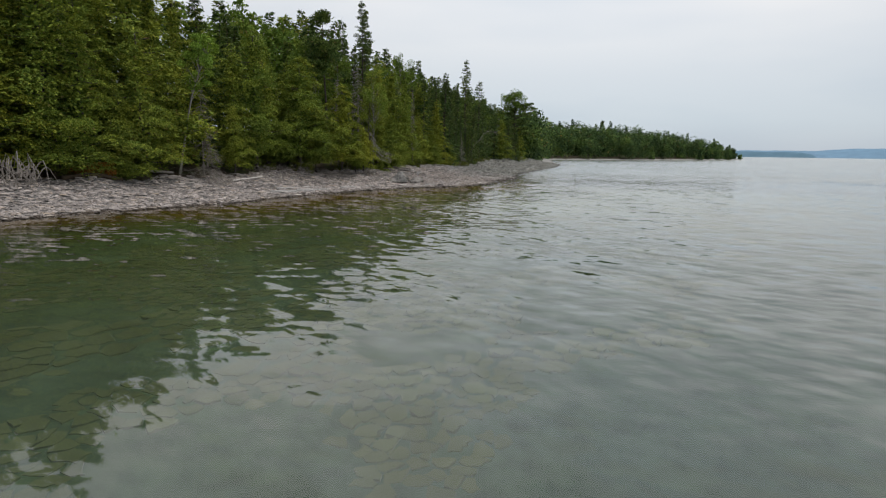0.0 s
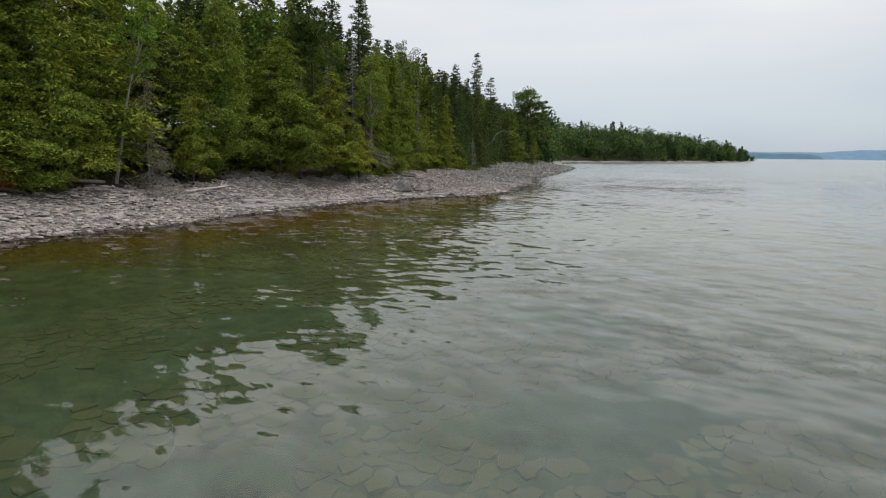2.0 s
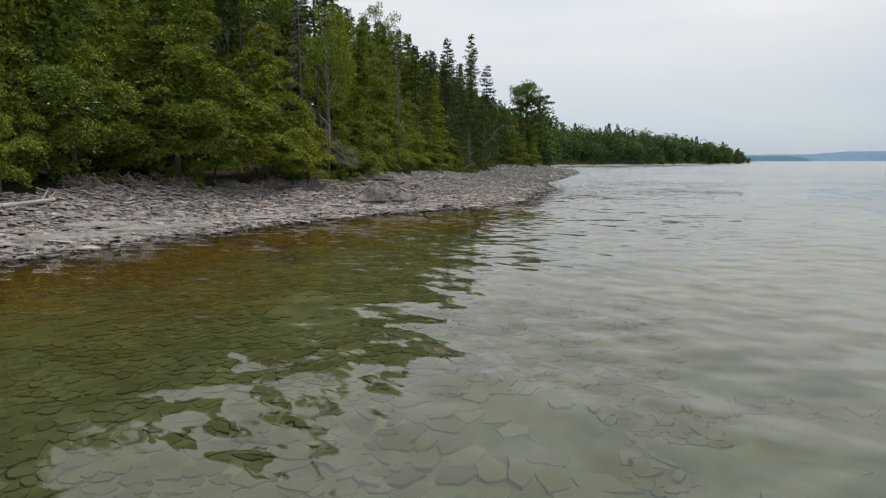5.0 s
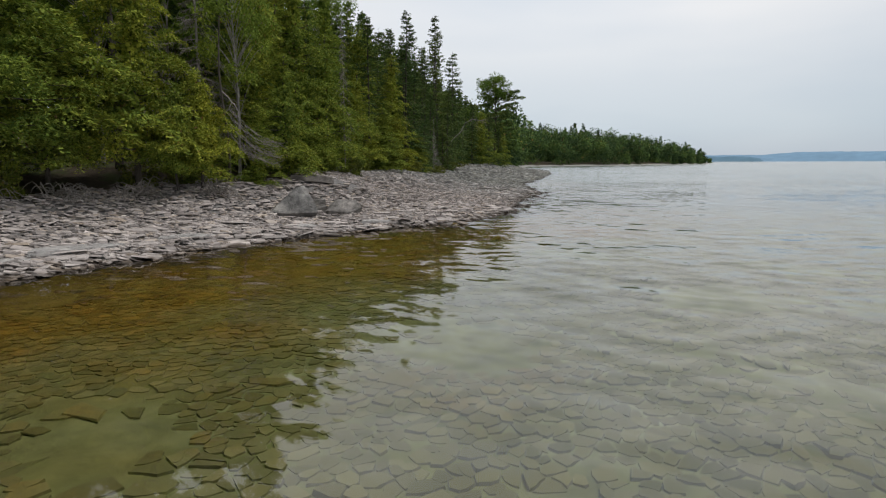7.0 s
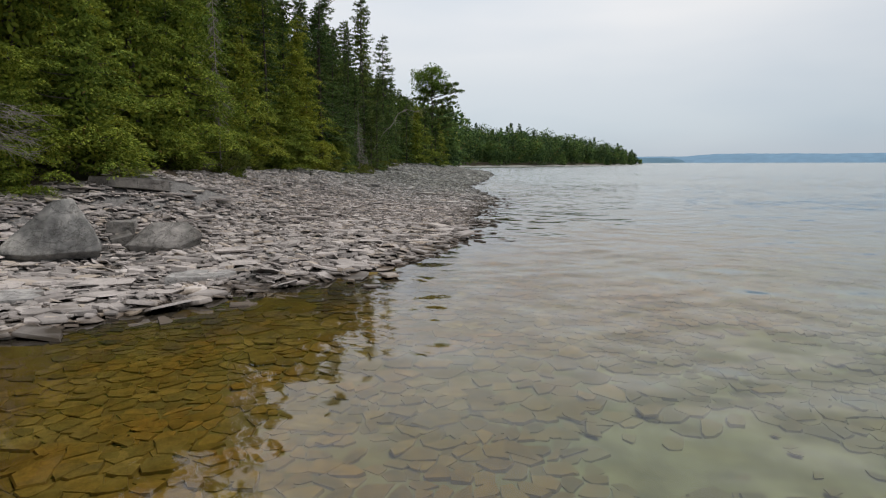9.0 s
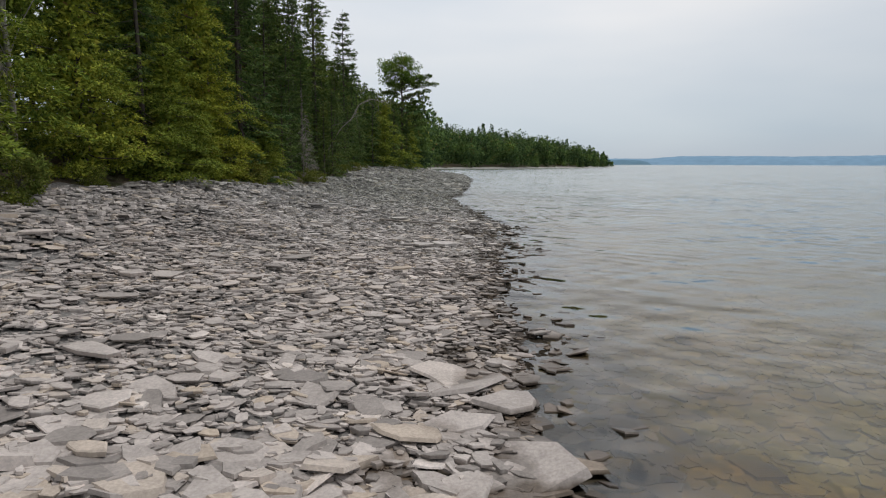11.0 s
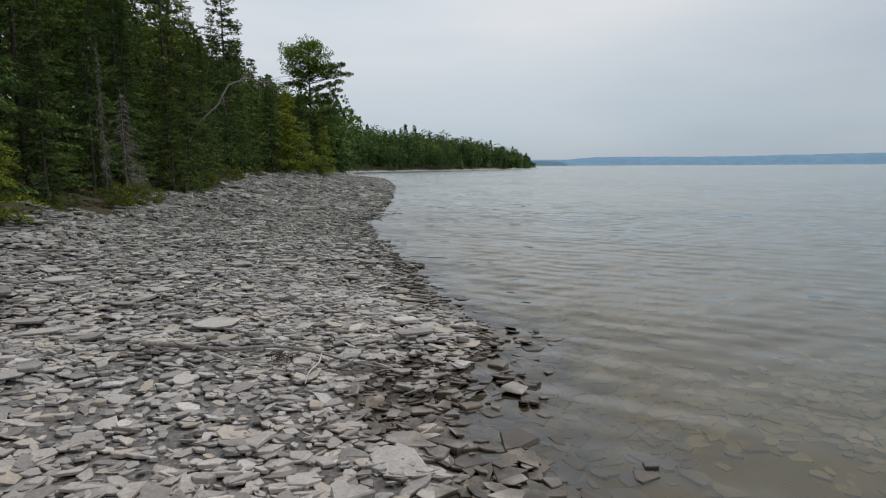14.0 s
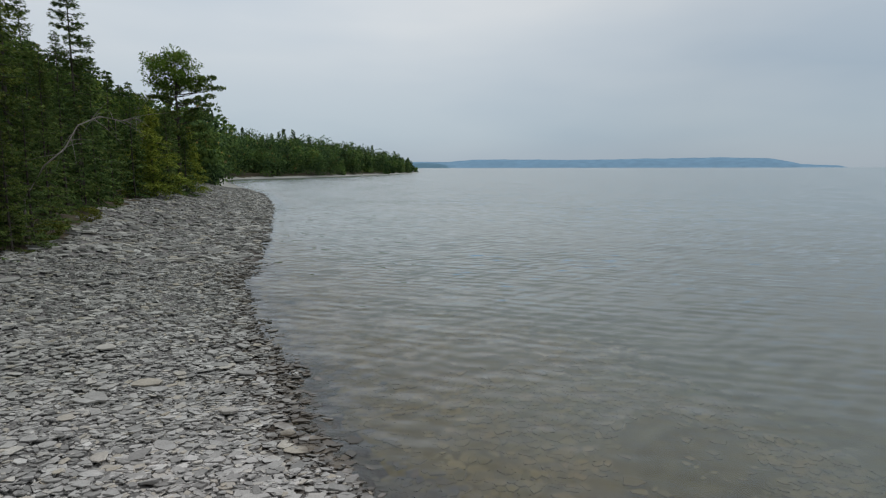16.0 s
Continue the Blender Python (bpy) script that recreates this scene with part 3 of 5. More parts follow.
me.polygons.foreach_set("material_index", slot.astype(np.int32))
shade(me, True)
ground = thing("ground", "stony lake shore rising to dark forest floor, running under the lake", "ground", kind="structure", data=me)

wx = np.array([-6000, -600, -60, 0, 60, 600, 6000], float)
Xw, Yw = np.meshgrid(wx, wx)
i, j = np.meshgrid(np.arange(6), np.arange(6), indexing="ij")
k = (i * 7 + j).reshape(-1, 1)
me = mesh_from("lake_water", np.stack([Xw, Yw, 0 * Xw], -1).reshape(-1, 3), k + [0, 1, 8, 7])
me.materials.append(M_WATER)
water = thing("water", "clear shallow lake water with gentle ripples over stone", "lake water", kind="structure", data=me)
water.visible_shadow = False                     # clear water: the daylight reaches the bed


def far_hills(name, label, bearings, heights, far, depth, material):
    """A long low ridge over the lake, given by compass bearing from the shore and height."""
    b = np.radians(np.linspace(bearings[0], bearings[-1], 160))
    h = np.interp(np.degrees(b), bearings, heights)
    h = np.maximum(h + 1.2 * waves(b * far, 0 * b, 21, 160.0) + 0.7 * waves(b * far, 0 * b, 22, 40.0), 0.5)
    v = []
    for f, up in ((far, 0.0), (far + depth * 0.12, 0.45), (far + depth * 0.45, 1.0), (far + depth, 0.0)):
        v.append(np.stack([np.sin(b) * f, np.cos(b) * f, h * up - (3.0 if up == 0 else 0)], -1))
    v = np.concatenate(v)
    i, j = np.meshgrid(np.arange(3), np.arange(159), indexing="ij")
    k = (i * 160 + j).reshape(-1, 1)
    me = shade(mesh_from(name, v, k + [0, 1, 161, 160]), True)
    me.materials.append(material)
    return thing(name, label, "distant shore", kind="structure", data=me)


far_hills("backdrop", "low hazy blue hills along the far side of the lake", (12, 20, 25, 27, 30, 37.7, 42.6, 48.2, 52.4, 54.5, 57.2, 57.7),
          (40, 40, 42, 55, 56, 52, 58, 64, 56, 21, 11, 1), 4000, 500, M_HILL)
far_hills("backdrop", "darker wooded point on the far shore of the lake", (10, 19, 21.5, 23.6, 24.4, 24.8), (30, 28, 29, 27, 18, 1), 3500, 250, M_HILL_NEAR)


# ---- slabs of the shingle beach ----
def slab_arrays(x, y, z, a, b, h, yaw, tilt, tilt_to, rng, sides=6, inset=0.84, worn=True):
    """Thin broken slabs with worn upper edges: vertices and faces of all of them."""
    n = len(x)
    ang = (np.arange(sides) + rng.uniform(-0.38, 0.38, (n, sides))) * (2 * math.pi / sides)
    r = rng.uniform(0.68, 1.2, (n, sides))
    px, py = np.cos(ang) * r * a[:, None], np.sin(ang) * r * b[:, None]
    c, s = np.cos(yaw)[:, None], np.sin(yaw)[:, None]
    px, py = px * c - py * s, px * s + py * c
    k = rng.uniform(inset + 0.04, inset + 0.12, (n, 1))
    rings = []
    levels = ((0.93, -h * 0.55), (1.01, h * 0.30), (k, h * 0.5)) if worn else ((1.04, -h * 0.55), (0.95, h * 0.5))
    for f, dz in levels:
        qx, qy = px * f, py * f
        slope = (qx * np.cos(tilt_to)[:, None] + qy * np.sin(tilt_to)[:, None]) * np.tan(tilt)[:, None]
        jit = rng.uniform(-0.06, 0.06, (n, sides)) * h[:, None]
        rings.append(np.stack([x[:, None] + qx, y[:, None] + qy, z[:, None] + slope + dz[:, None] + jit], -1))
    v = np.stack(rings, 1).reshape(-1, 3)
    rows = len(levels)
    base = np.arange(n)[:, None, None] * (rows * sides)
    j = np.arange(sides)
    q = []
    for lv in range(rows - 1):
        q.append(np.stack([lv * sides + j, lv * sides + (j + 1) % sides, (lv + 1) * sides + (j + 1) % sides, (lv + 1) * sides + j], -1))
    quads = (base + np.concatenate(q)[None]).reshape(-1, 4)
    tops = (np.arange(n)[:, None] * (rows * sides) + (rows - 1) * sides + j[None]).reshape(-1, sides)
    return v, quads, tops


def scatter(rng, y0, y1, d0, d1, per_m2):
    """Evenly random places on the strip of shore between two offsets."""
    line = SHORE[(SHORE[:, 1] > y0 - 15) & (SHORE[:, 1] < y1 + 15)]
    x0, x1 = line[:, 0].min() - max(d1, 0) * 1.2 - 1, line[:, 0].max() - min(d0, 0) * 1.2 + 1
    n = int((y1 - y0) * (x1 - x0) * per_m2)
    x, y = rng.uniform(x0, x1, n), rng.uniform(y0, y1, n)
    d = shore_offset(x, y)
    ok = (d > d0) & (d < d1)
    return x[ok], y[ok], d[ok]


def slab_field(name, label, seed, y0, y1, d0, d1, per_m2, size, thick, tilt, lift, skip=None, sides=5, worn=True, sit=0.3):
    rng = np.random.RandomState(seed)
    x, y, d = scatter(rng, y0, y1, d0, d1, per_m2)
    if skip is not None:
        keep = ~((x > skip[0]) & (x < skip[1]) & (y > skip[2]) & (y < skip[3]))
        x, y, d = x[keep], y[keep], d[keep]
    if d1 > 5:
        keep = d < np.interp(y, TREELINE_Y, TREELINE_D) + 0.5 + 0.5 * waves(x, y, 9, 2.5)
        x, y, d = x[keep], y[keep], d[keep]
    n = len(x)
    a = size * np.exp(np.clip(rng.normal(0, 0.42, n), -0.9, 0.85))
    b = a * rng.uniform(0.45, 0.95, n)
    h = thick * np.exp(rng.normal(0, 0.35, n)) * np.sqrt(a / size)
    z = land(x, y) + h * sit + rng.uniform(0, lift, n)
    tl = np.clip(rng.normal(tilt * 0.45, tilt * 0.7, n), -0.3, 0.6)
    v, q, t = slab_arrays(x, y, z, a, b, h, rng.normal(-0.45, 0.8, n), tl, rng.normal(-2.0, 0.7, n), rng, sides, 0.84, worn)
    me = shade(mesh_from(name, v, q, t), False)
    ob = part(name, me, M_STONE, ground, label)
    return tagged(ob, kind="stuff")


NEAR = (-2.0, 3.2, 71.6, 75.6)
slab_field("shingle", "loose flat limestone slabs", 11, 57, 85, -0.3, 6.6, 118, 0.070, 0.016, 0.21, 0.045, NEAR, sides=6)
slab_field("shingle", "larger flat limestone slabs", 18, 46, 110, 0.3, 9.8, 1.6, 0.165, 0.026, 0.09, 0.085, NEAR, sides=7)
slab_field("shingle", "wide grey plates lying flat on the shingle", 26, 58, 70.5, 1.2, 7.0, 0.3, 0.25, 0.03, 0.06, 0.09, NEAR, sides=8)
slab_field("shingle", "small chips between the slabs", 25, 60, 82, -0.2, 6.6, 150, 0.042, 0.012, 0.22, 0.03, NEAR, worn=False)
slab_field("shingle", "loose flat limestone slabs", 19, 63, 85, 6.6, 10.4, 80, 0.080, 0.022, 0.22, 0.05, worn=False)
slab_field("shingle", "loose flat limestone slabs", 20, 85, 98, -0.3, 10.0, 70, 0.085, 0.024, 0.22, 0.05, worn=False)
slab_field("shingle", "loose flat limestone slabs", 21, 44, 60, -0.3, 9.4, 62, 0.105, 0.021, 0.30, 0.06, worn=False)
slab_field("shingle", "wide flat limestone plates near the water", 23, 38, 62, -0.4, 3.2, 7, 0.20, 0.026, 0.18, 0.07, sides=7, worn=False)
slab_field("shingle", "wet broken stones standing out of the shallows", 24, 62, 100, -1.3, 0.2, 14, 0.085, 0.014, 0.20, 0.06)
slab_field("shingle", "loose flat limestone slabs", 12, 2, 44, -0.3, 9.2, 44, 0.115, 0.026, 0.20, 0.05, worn=False)
slab_field("shingle", "loose flat limestone slabs", 13, 98, 200, -0.3, 12.0, 10, 0.21, 0.045, 0.18, 0.05, worn=False)
slab_field("shingle", "wet slabs lying in the shallows", 14, 58, 98, -2.0, 0.0, 16, 0.085, 0.028, 0.16, 0.01)


def bed_slabs(name, label, seed, y0, y1, d0, d1, step, big, silt, fade=-9.0):
    """Flat slabs of the lake bed, broken where they lie: cells of uneven size with open cracks between."""
    rng = np.random.RandomState(seed)
    turn = 0.98                                   # the beds break along the shore
    c, s = math.cos(turn), math.sin(turn)
    nu, nv = int(120 / (step * 1.45)), int(120 / step)
    gu, gv = np.meshgrid(np.arange(nu), np.arange(nv))
    U = (gu + rng.uniform(-0.42, 0.42, gu.shape)) * step * 1.45 - 60
    V = (gv + rng.uniform(-0.42, 0.42, gv.shape)) * step - 60
    x, y = U * c - V * s - 4, U * s + V * c + 50
    room = big * np.clip(0.35 + 0.9 * waves(x, y, seed + 1, 7.0), 0.0, 1.0)
    alive = np.ones(gu.shape, bool)
    order = rng.permutation(gu.size)[:gu.size // 6]
    inside = ((y > y0 - 1) & (y < y1 + 1)).ravel()
    d_all = np.full(gu.size, -99.0)
    near = inside & (np.abs(x.ravel()) < 32)
    d_all[near] = shore_offset(x.ravel()[near], y.ravel()[near])
    near &= (d_all > d0 - 1) & (d_all < d1 + 1)
    for k in order[near[order]]:
        i, j = divmod(k, nu)
        r = room[i, j] * rng.uniform(0.4, 1.0)
        if not alive[i, j] or r < step * 0.6:
            continue
        a, b = int(r / step) + 1, int(r / (step * 1.45)) + 1
        box = (slice(max(i - a, 0), i + a + 1), slice(max(j - b, 0), j + b + 1))
        far = (U[box] - U[i, j]) ** 2 / 1.9 + (V[box] - V[i, j]) ** 2 > r * r
        alive[box] &= far
        alive[i, j] = True
    keep = alive.ravel() & near & (d_all > d0 + 0.6 * waves(x, y, seed + 2, 2.5).ravel()) & (d_all < d1)
    keep &= (waves(x, y, seed + 3, 5.0).ravel() + rng.uniform(-0.4, 0.4, gu.size)) < silt + np.clip((d_all - fade) * 0.16, -1.6, 0.0)
    idx = np.nonzero(keep)[0]
    i, j = idx // nu, idx % nu
    n, sides = len(idx), 8
    ang = (np.arange(sides) + rng.uniform(-0.47, 0.47, (n, sides))) * (2 * math.pi / sides)
    du, dv = np.cos(ang), np.sin(ang)
    reach = np.full((n, sides), 1.6 * max(big, step))
    for a in range(-5, 6):
        for b in range(-4, 5):
            ii, jj = np.clip(i + a, 0, nv - 1), np.clip(j + b, 0, nu - 1)
            ok = alive[ii, jj] & ((a != 0) | (b != 0))
            eu, ev = U[ii, jj] - U[i, j], V[ii, jj] - V[i, j]
            along = eu[:, None] * du + ev[:, None] * dv
            half = (0.5 * (eu * eu + ev * ev))[:, None] / np.where(along > 1e-6, along, 1e-6)
            reach = np.where(ok[:, None] & (along > 1e-6), np.minimum(reach, half), reach)
    reach = np.clip(reach - rng.uniform(-0.010, 0.010, (n, 1)), 0.03, None) * rng.uniform(0.96, 1.0, (n, sides))
    pu, pv = U[i, j][:, None] + du * reach, V[i, j][:, None] + dv * reach
    wob = 0.03 * waves(pu, pv, seed + 4, 0.5)
    X, Y = (pu + wob) * c - (pv - wob) * s - 4, (pu + wob) * s + (pv - wob) * c + 50
    mx, my = X.mean(1)[:, None], Y.mean(1)[:, None]
    lift = 0.006 + rng.uniform(0, 0.045, (n, 1))
    slope = (X - mx) * rng.normal(0, 0.03, (n, 1)) + (Y - my) * rng.normal(0, 0.03, (n, 1))
    base = land(mx, my) + lift
    rings = []
    for f, dz in ((1.02, -0.06), (0.965, 0.0)):
        rings.append(np.stack([mx + (X - mx) * f, my + (Y - my) * f, np.minimum(base + slope * f + dz, -0.015 + dz)], -1))
    vv = np.stack(rings, 1).reshape(-1, 3)
    k = np.arange(n)[:, None] * (2 * sides)
    m = np.arange(sides)
    quads = np.concatenate([k + [q, (q + 1) % sides, sides + (q + 1) % sides, sides + q] for q in m])
    ob = part(name, shade(mesh_from(name, vv, quads, k + sides + m), False), M_STONE, ground, label)
    return tagged(ob, kind="stuff")


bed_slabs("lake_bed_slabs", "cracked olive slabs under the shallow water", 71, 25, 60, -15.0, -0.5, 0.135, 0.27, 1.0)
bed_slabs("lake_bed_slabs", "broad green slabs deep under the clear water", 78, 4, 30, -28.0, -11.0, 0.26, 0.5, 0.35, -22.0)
bed_slabs("lake_bed_slabs", "small broken slabs under water", 75, 58, 96, -8.0, -0.5, 0.12, 0.22, 0.4)
slab_field("lake_bed_slabs", "loose broken slabs lying on the lake bed", 15, 46, 96, -9.0, -0.5, 5, 0.10, 0.014, 0.06, 0.05, worn=False, sit=1.0)
slab_field("lake_bed_slabs", "loose broken slabs lying on the lake bed", 16, 30, 62, -9.0, -1.0, 1.6, 0.12, 0.02, 0.10, 0.03, worn=False, sit=0.6)

rng = np.random.RandomState(31)
piece_meshes = []
for n in range(14):
    one = np.ones(1)
    v, q, t = slab_arrays(0 * one, 0 * one, 0 * one, one * rng.uniform(0.09, 0.16), one * rng.uniform(0.06, 0.10), one * rng.uniform(0.018, 0.032),
                          0 * one, 0 * one, 0 * one, rng, sides=7)
    me = shade(mesh_from("slab", v, q, t), False)
    me.materials.append(M_STONE_ONE)
    piece_meshes.append(me)
for n in range(300):
    x, y = rng.uniform(NEAR[0], NEAR[1]), rng.uniform(NEAR[2], NEAR[3])
    if shore_offset(np.array([x]), np.array([y]))[0] < -1.2:
        continue
    ob = part("slab", piece_meshes[n % 14], None, ground)
    s = math.exp(rng.normal(-0.22, 0.38))
    z = float(land(x, y)) + rng.uniform(0.0, 0.04)
    ob.matrix_basis = pose(x, y, z, rng.normal(0, 9), rng.normal(0, 9), rng.uniform(0, 360)) @ Matrix.Diagonal((s, s, 0.8 * math.sqrt(s), 1))
slab_field("shingle", "small chips between the slabs", 17, NEAR[2] - 0.5, NEAR[3] + 0.5, -0.4, 7, 100, 0.070, 0.020, 0.30, 0.03)


# ---- trees ----
def unit(v):
    return v / (np.linalg.norm(v, axis=-1, keepdims=True) + 1e-9)


def curve(a, b, sag, n=5):
    """A branch from a to b, bowed by sag upwards at its middle."""
    f = np.linspace(0, 1, n)[:, None]
    return a + (np.asarray(b) - a) * f + np.array([0, 0, 1.0]) * (4 * f * (1 - f) * sag)


def cedar_meshes(seed, H, R, base, count, leaf):
    """White cedar: a lumpy cone of drooping, domed boughs that overlap like shingles, dark between."""
    r = np.random.RandomState(seed)
    wood = Tubes(6)
    bend = r.uniform(-0.25, 0.25, 2)
    hs = np.linspace(0, H * 0.97, 7)
    stem = np.stack([bend[0] * np.sin(hs / H * 2.5), bend[1] * np.sin(hs / H * 2.1), hs], -1)
    wood.add(stem, 0.0125 * H * (1 - hs / H * 0.93) + 0.02)
    pads = int(15 * H)
    u = r.uniform(0, 1, pads) ** 1.12
    az = r.uniform(0, 2 * math.pi, pads)
    h = base + 0.25 + (H - base) * u * 0.985
    lump = 1 + 0.24 * np.sin(az * 2 + h * 0.8 + seed) + 0.16 * np.sin(az * 3 - h * 1.5 + seed)
    reach = R * np.clip(1 - u, 0.0, 1) ** 0.68 * np.clip(0.72 + u * 3.5, 0, 1) * lump
    out = np.stack([np.cos(az), np.sin(az), 0 * az], -1)
    side = np.stack([-np.sin(az), np.cos(az), 0 * az], -1)
    foot = np.stack([np.interp(h, hs, stem[:, 0]), np.interp(h, hs, stem[:, 1]), h], -1)
    big = (0.20 + 0.15 * R * (1 - u) ** 0.8) * r.uniform(0.65, 1.35, pads)
    mid = foot + out * (reach * r.uniform(0.55, 1.0, pads))[:, None] + np.array([0, 0, 1.0]) * (reach * r.uniform(-0.2, 0.12, pads))[:, None]
    for n in range(0, pads, 3):
        wood.add(curve(foot[n], mid[n], -0.06 * reach[n], 4), np.linspace(0.03, 0.008, 4), 4)
    pick = r.choice(pads, count, p=big ** 2 / (big ** 2).sum())
    b = big[pick]
    rho, th = r.uniform(0, 1, count) ** 0.45, r.uniform(0, 2 * math.pi, count)
    ragged = 1 + 0.28 * np.sin(th * 3 + pick) + 0.2 * np.sin(th * 7 + pick * 2)
    pa, pb = np.cos(th) * rho * ragged * 1.15, np.sin(th) * rho * ragged
    rise = 0.55 * (1 - rho ** 2) - 0.38 * np.clip(pa, 0, 2) ** 1.5 - r.uniform(0, 0.22, count)
    p = mid[pick] + (out[pick] * pa[:, None] + side[pick] * pb[:, None] + np.array([0, 0, 1.0]) * rise[:, None]) * b[:, None]
    radial = out[pick] * pa[:, None] + side[pick] * pb[:, None]
    d = unit(radial * 0.9 + out[pick] * 0.35 + r.normal(0, 0.38, (count, 3)) + np.array([0, 0, -0.22]))
    up = unit(r.normal(0, 0.35, (count, 3)) + radial * 0.7 + np.array([0, 0, 1.0]) + out[pick] * 0.25)
    size = leaf * r.uniform(0.55, 1.4, count)
    k = int(330 * H)
    hc, ac = r.uniform(base + 0.2, H * 0.9, k), r.uniform(0, 2 * math.pi, k)
    oc = np.stack([np.cos(ac), np.sin(ac), 0 * ac], -1)
    room = np.interp(hc, (base, base + 0.3 * (H - base), H), (0.3, 0.36 * R, 0.1))
    pc = np.stack([np.interp(hc, hs, stem[:, 0]), np.interp(hc, hs, stem[:, 1]), hc], -1) + oc * (r.uniform(0.1, 1.0, k) * room)[:, None]
    sc = r.uniform(0.14, 0.27, k)
    core = sprays(pc, oc * 0.4 + r.normal(0, 0.5, (k, 3)), oc + r.normal(0, 0.3, (k, 3)), sc, sc * 0.28)
    return wood.mesh("trunk"), spray_mesh("crown", [sprays(p, d, up, size, size * 0.21), core])


def spruce_meshes(seed, H, R, base, count, leaf, fine=False, sparse=0.0, limbs=2):
    """Spruce or fir: whorls of drooping boughs on a straight stem, a thin spire on top."""
    r = np.random.RandomState(seed)
    wood = Tubes(6)
    hs = np.linspace(0, H, 8)
    wood.add(np.stack([0 * hs, 0.1 * np.sin(hs * 0.3), hs], -1), 0.008 * H * (1 - hs / H) + 0.012)
    foot, tip, reach = [], [], []
    h = base
    while h < H - 0.15:
        u = (h - base) / (H - base)
        for n in range(r.randint(5, 8)):
            if r.uniform() < sparse:
                continue
            az = r.uniform(0, 2 * math.pi)
            L = (R * (1 - u) ** 0.78 + 0.16) * r.uniform(0.55, 1.12)
            f = np.array([0, 0.1 * math.sin(h * 0.3), h + r.uniform(-0.12, 0.12)])
            foot.append(f)
            tip.append(f + np.array([math.cos(az) * L, math.sin(az) * L, L * (0.28 * u * 2 - 0.42 + r.uniform(-0.12, 0.12))]))
            reach.append(L)
        h += 0.34 + 0.25 * (1 - u) * r.uniform(0.6, 1.3)
    foot, tip, reach = np.array(foot), np.array(tip), np.array(reach)
    for n in range(0, len(foot), limbs):
        wood.add(curve(foot[n], tip[n], -0.10 * reach[n], 4), np.linspace(0.028, 0.006, 4), 4)
    weight = reach + 0.35
    pick = r.choice(len(foot), count, p=weight / weight.sum())
    s = 1 - 0.85 * r.uniform(0, 1, count) ** 1.2
    along = unit(tip - foot)[pick]
    side = unit(np.cross(along, np.array([0, 0, 1.0])))
    sign = np.where(r.uniform(size=count) < 0.5, 1, -1)[:, None]
    spread = (1 - s * 0.75)[:, None] * reach[pick][:, None] * 0.20 * r.uniform(0, 1, (count, 1))
    p = foot[pick] + (tip - foot)[pick] * s[:, None] + side * sign * spread + r.normal(0, 0.05, (count, 3))
    p[:, 2] -= 0.10 * reach[pick] * 4 * s * (1 - s)
    d = unit(along * 0.8 + side * sign * 0.7 + r.normal(0, 0.3, (count, 3)) - np.array([0, 0, 0.28]))
    up = unit(r.normal(0, 0.45, (count, 3)) + np.array([0, 0, 1.0]))
    size = leaf * r.uniform(0.6, 1.3, count)
    return wood.mesh("trunk"), spray_mesh("crown", [fronds(p, d, up, size, size * 0.11) if fine else sprays(p, d, up, size, size * 0.22)])


def broad_meshes(seed, H, R, base, count, leaf, lean=(0.0, 0.0), clumps=46):
    """Birch or aspen: a pale forking stem and an open crown of leaf clumps."""
    r = np.random.RandomState(seed)
    wood = Tubes(7)
    f = np.linspace(0, 1, 7)
    stem = np.stack([lean[0] * f ** 1.4 + 0.12 * np.sin(f * 6), lean[1] * f ** 1.4 + 0.12 * np.cos(f * 5) - 0.12, f * H * 0.86], -1)
    wood.add(stem, 0.10 * (1 - f * 0.85) * (H / 10))
    mid = np.array([lean[0] * 0.75, lean[1] * 0.75, (base + H) / 2])
    c = unit(r.normal(0, 1, (clumps, 3))) * r.uniform(0.35, 1.0, (clumps, 1)) ** 0.6 * np.array([R, R, (H - base) / 2])
    c = c + mid
    size = r.uniform(0.35, 0.75, clumps) * R * 0.42
    for n in range(clumps):
        k = np.clip((c[n, 2] - R * 0.8) / (H * 0.86), 0.2, 0.97)
        a = np.array([np.interp(k, f, stem[:, m]) for m in range(3)])
        wood.add(curve(a, c[n], 0.10 * R, 4), np.linspace(0.022, 0.006, 4) * (H / 10), 4)
    pick = r.choice(clumps, count, p=size ** 2 / (size ** 2).sum())
    off = unit(r.normal(0, 1, (count, 3))) * r.uniform(0.2, 1, (count, 1)) ** 0.5 * size[pick][:, None] * np.array([1.15, 1.15, 0.75])
    p = c[pick] + off
    d = unit(off * 0.8 + r.normal(0, 0.5, (count, 3)) - np.array([0, 0, 0.15]))
    up = unit(r.normal(0, 0.7, (count, 3)) + np.array([0, 0, 0.9]))
    s = leaf * r.uniform(0.6, 1.3, count)
    return wood.mesh("trunk"), spray_mesh("crown", [sprays(p, d, up, s, s * 0.42)])


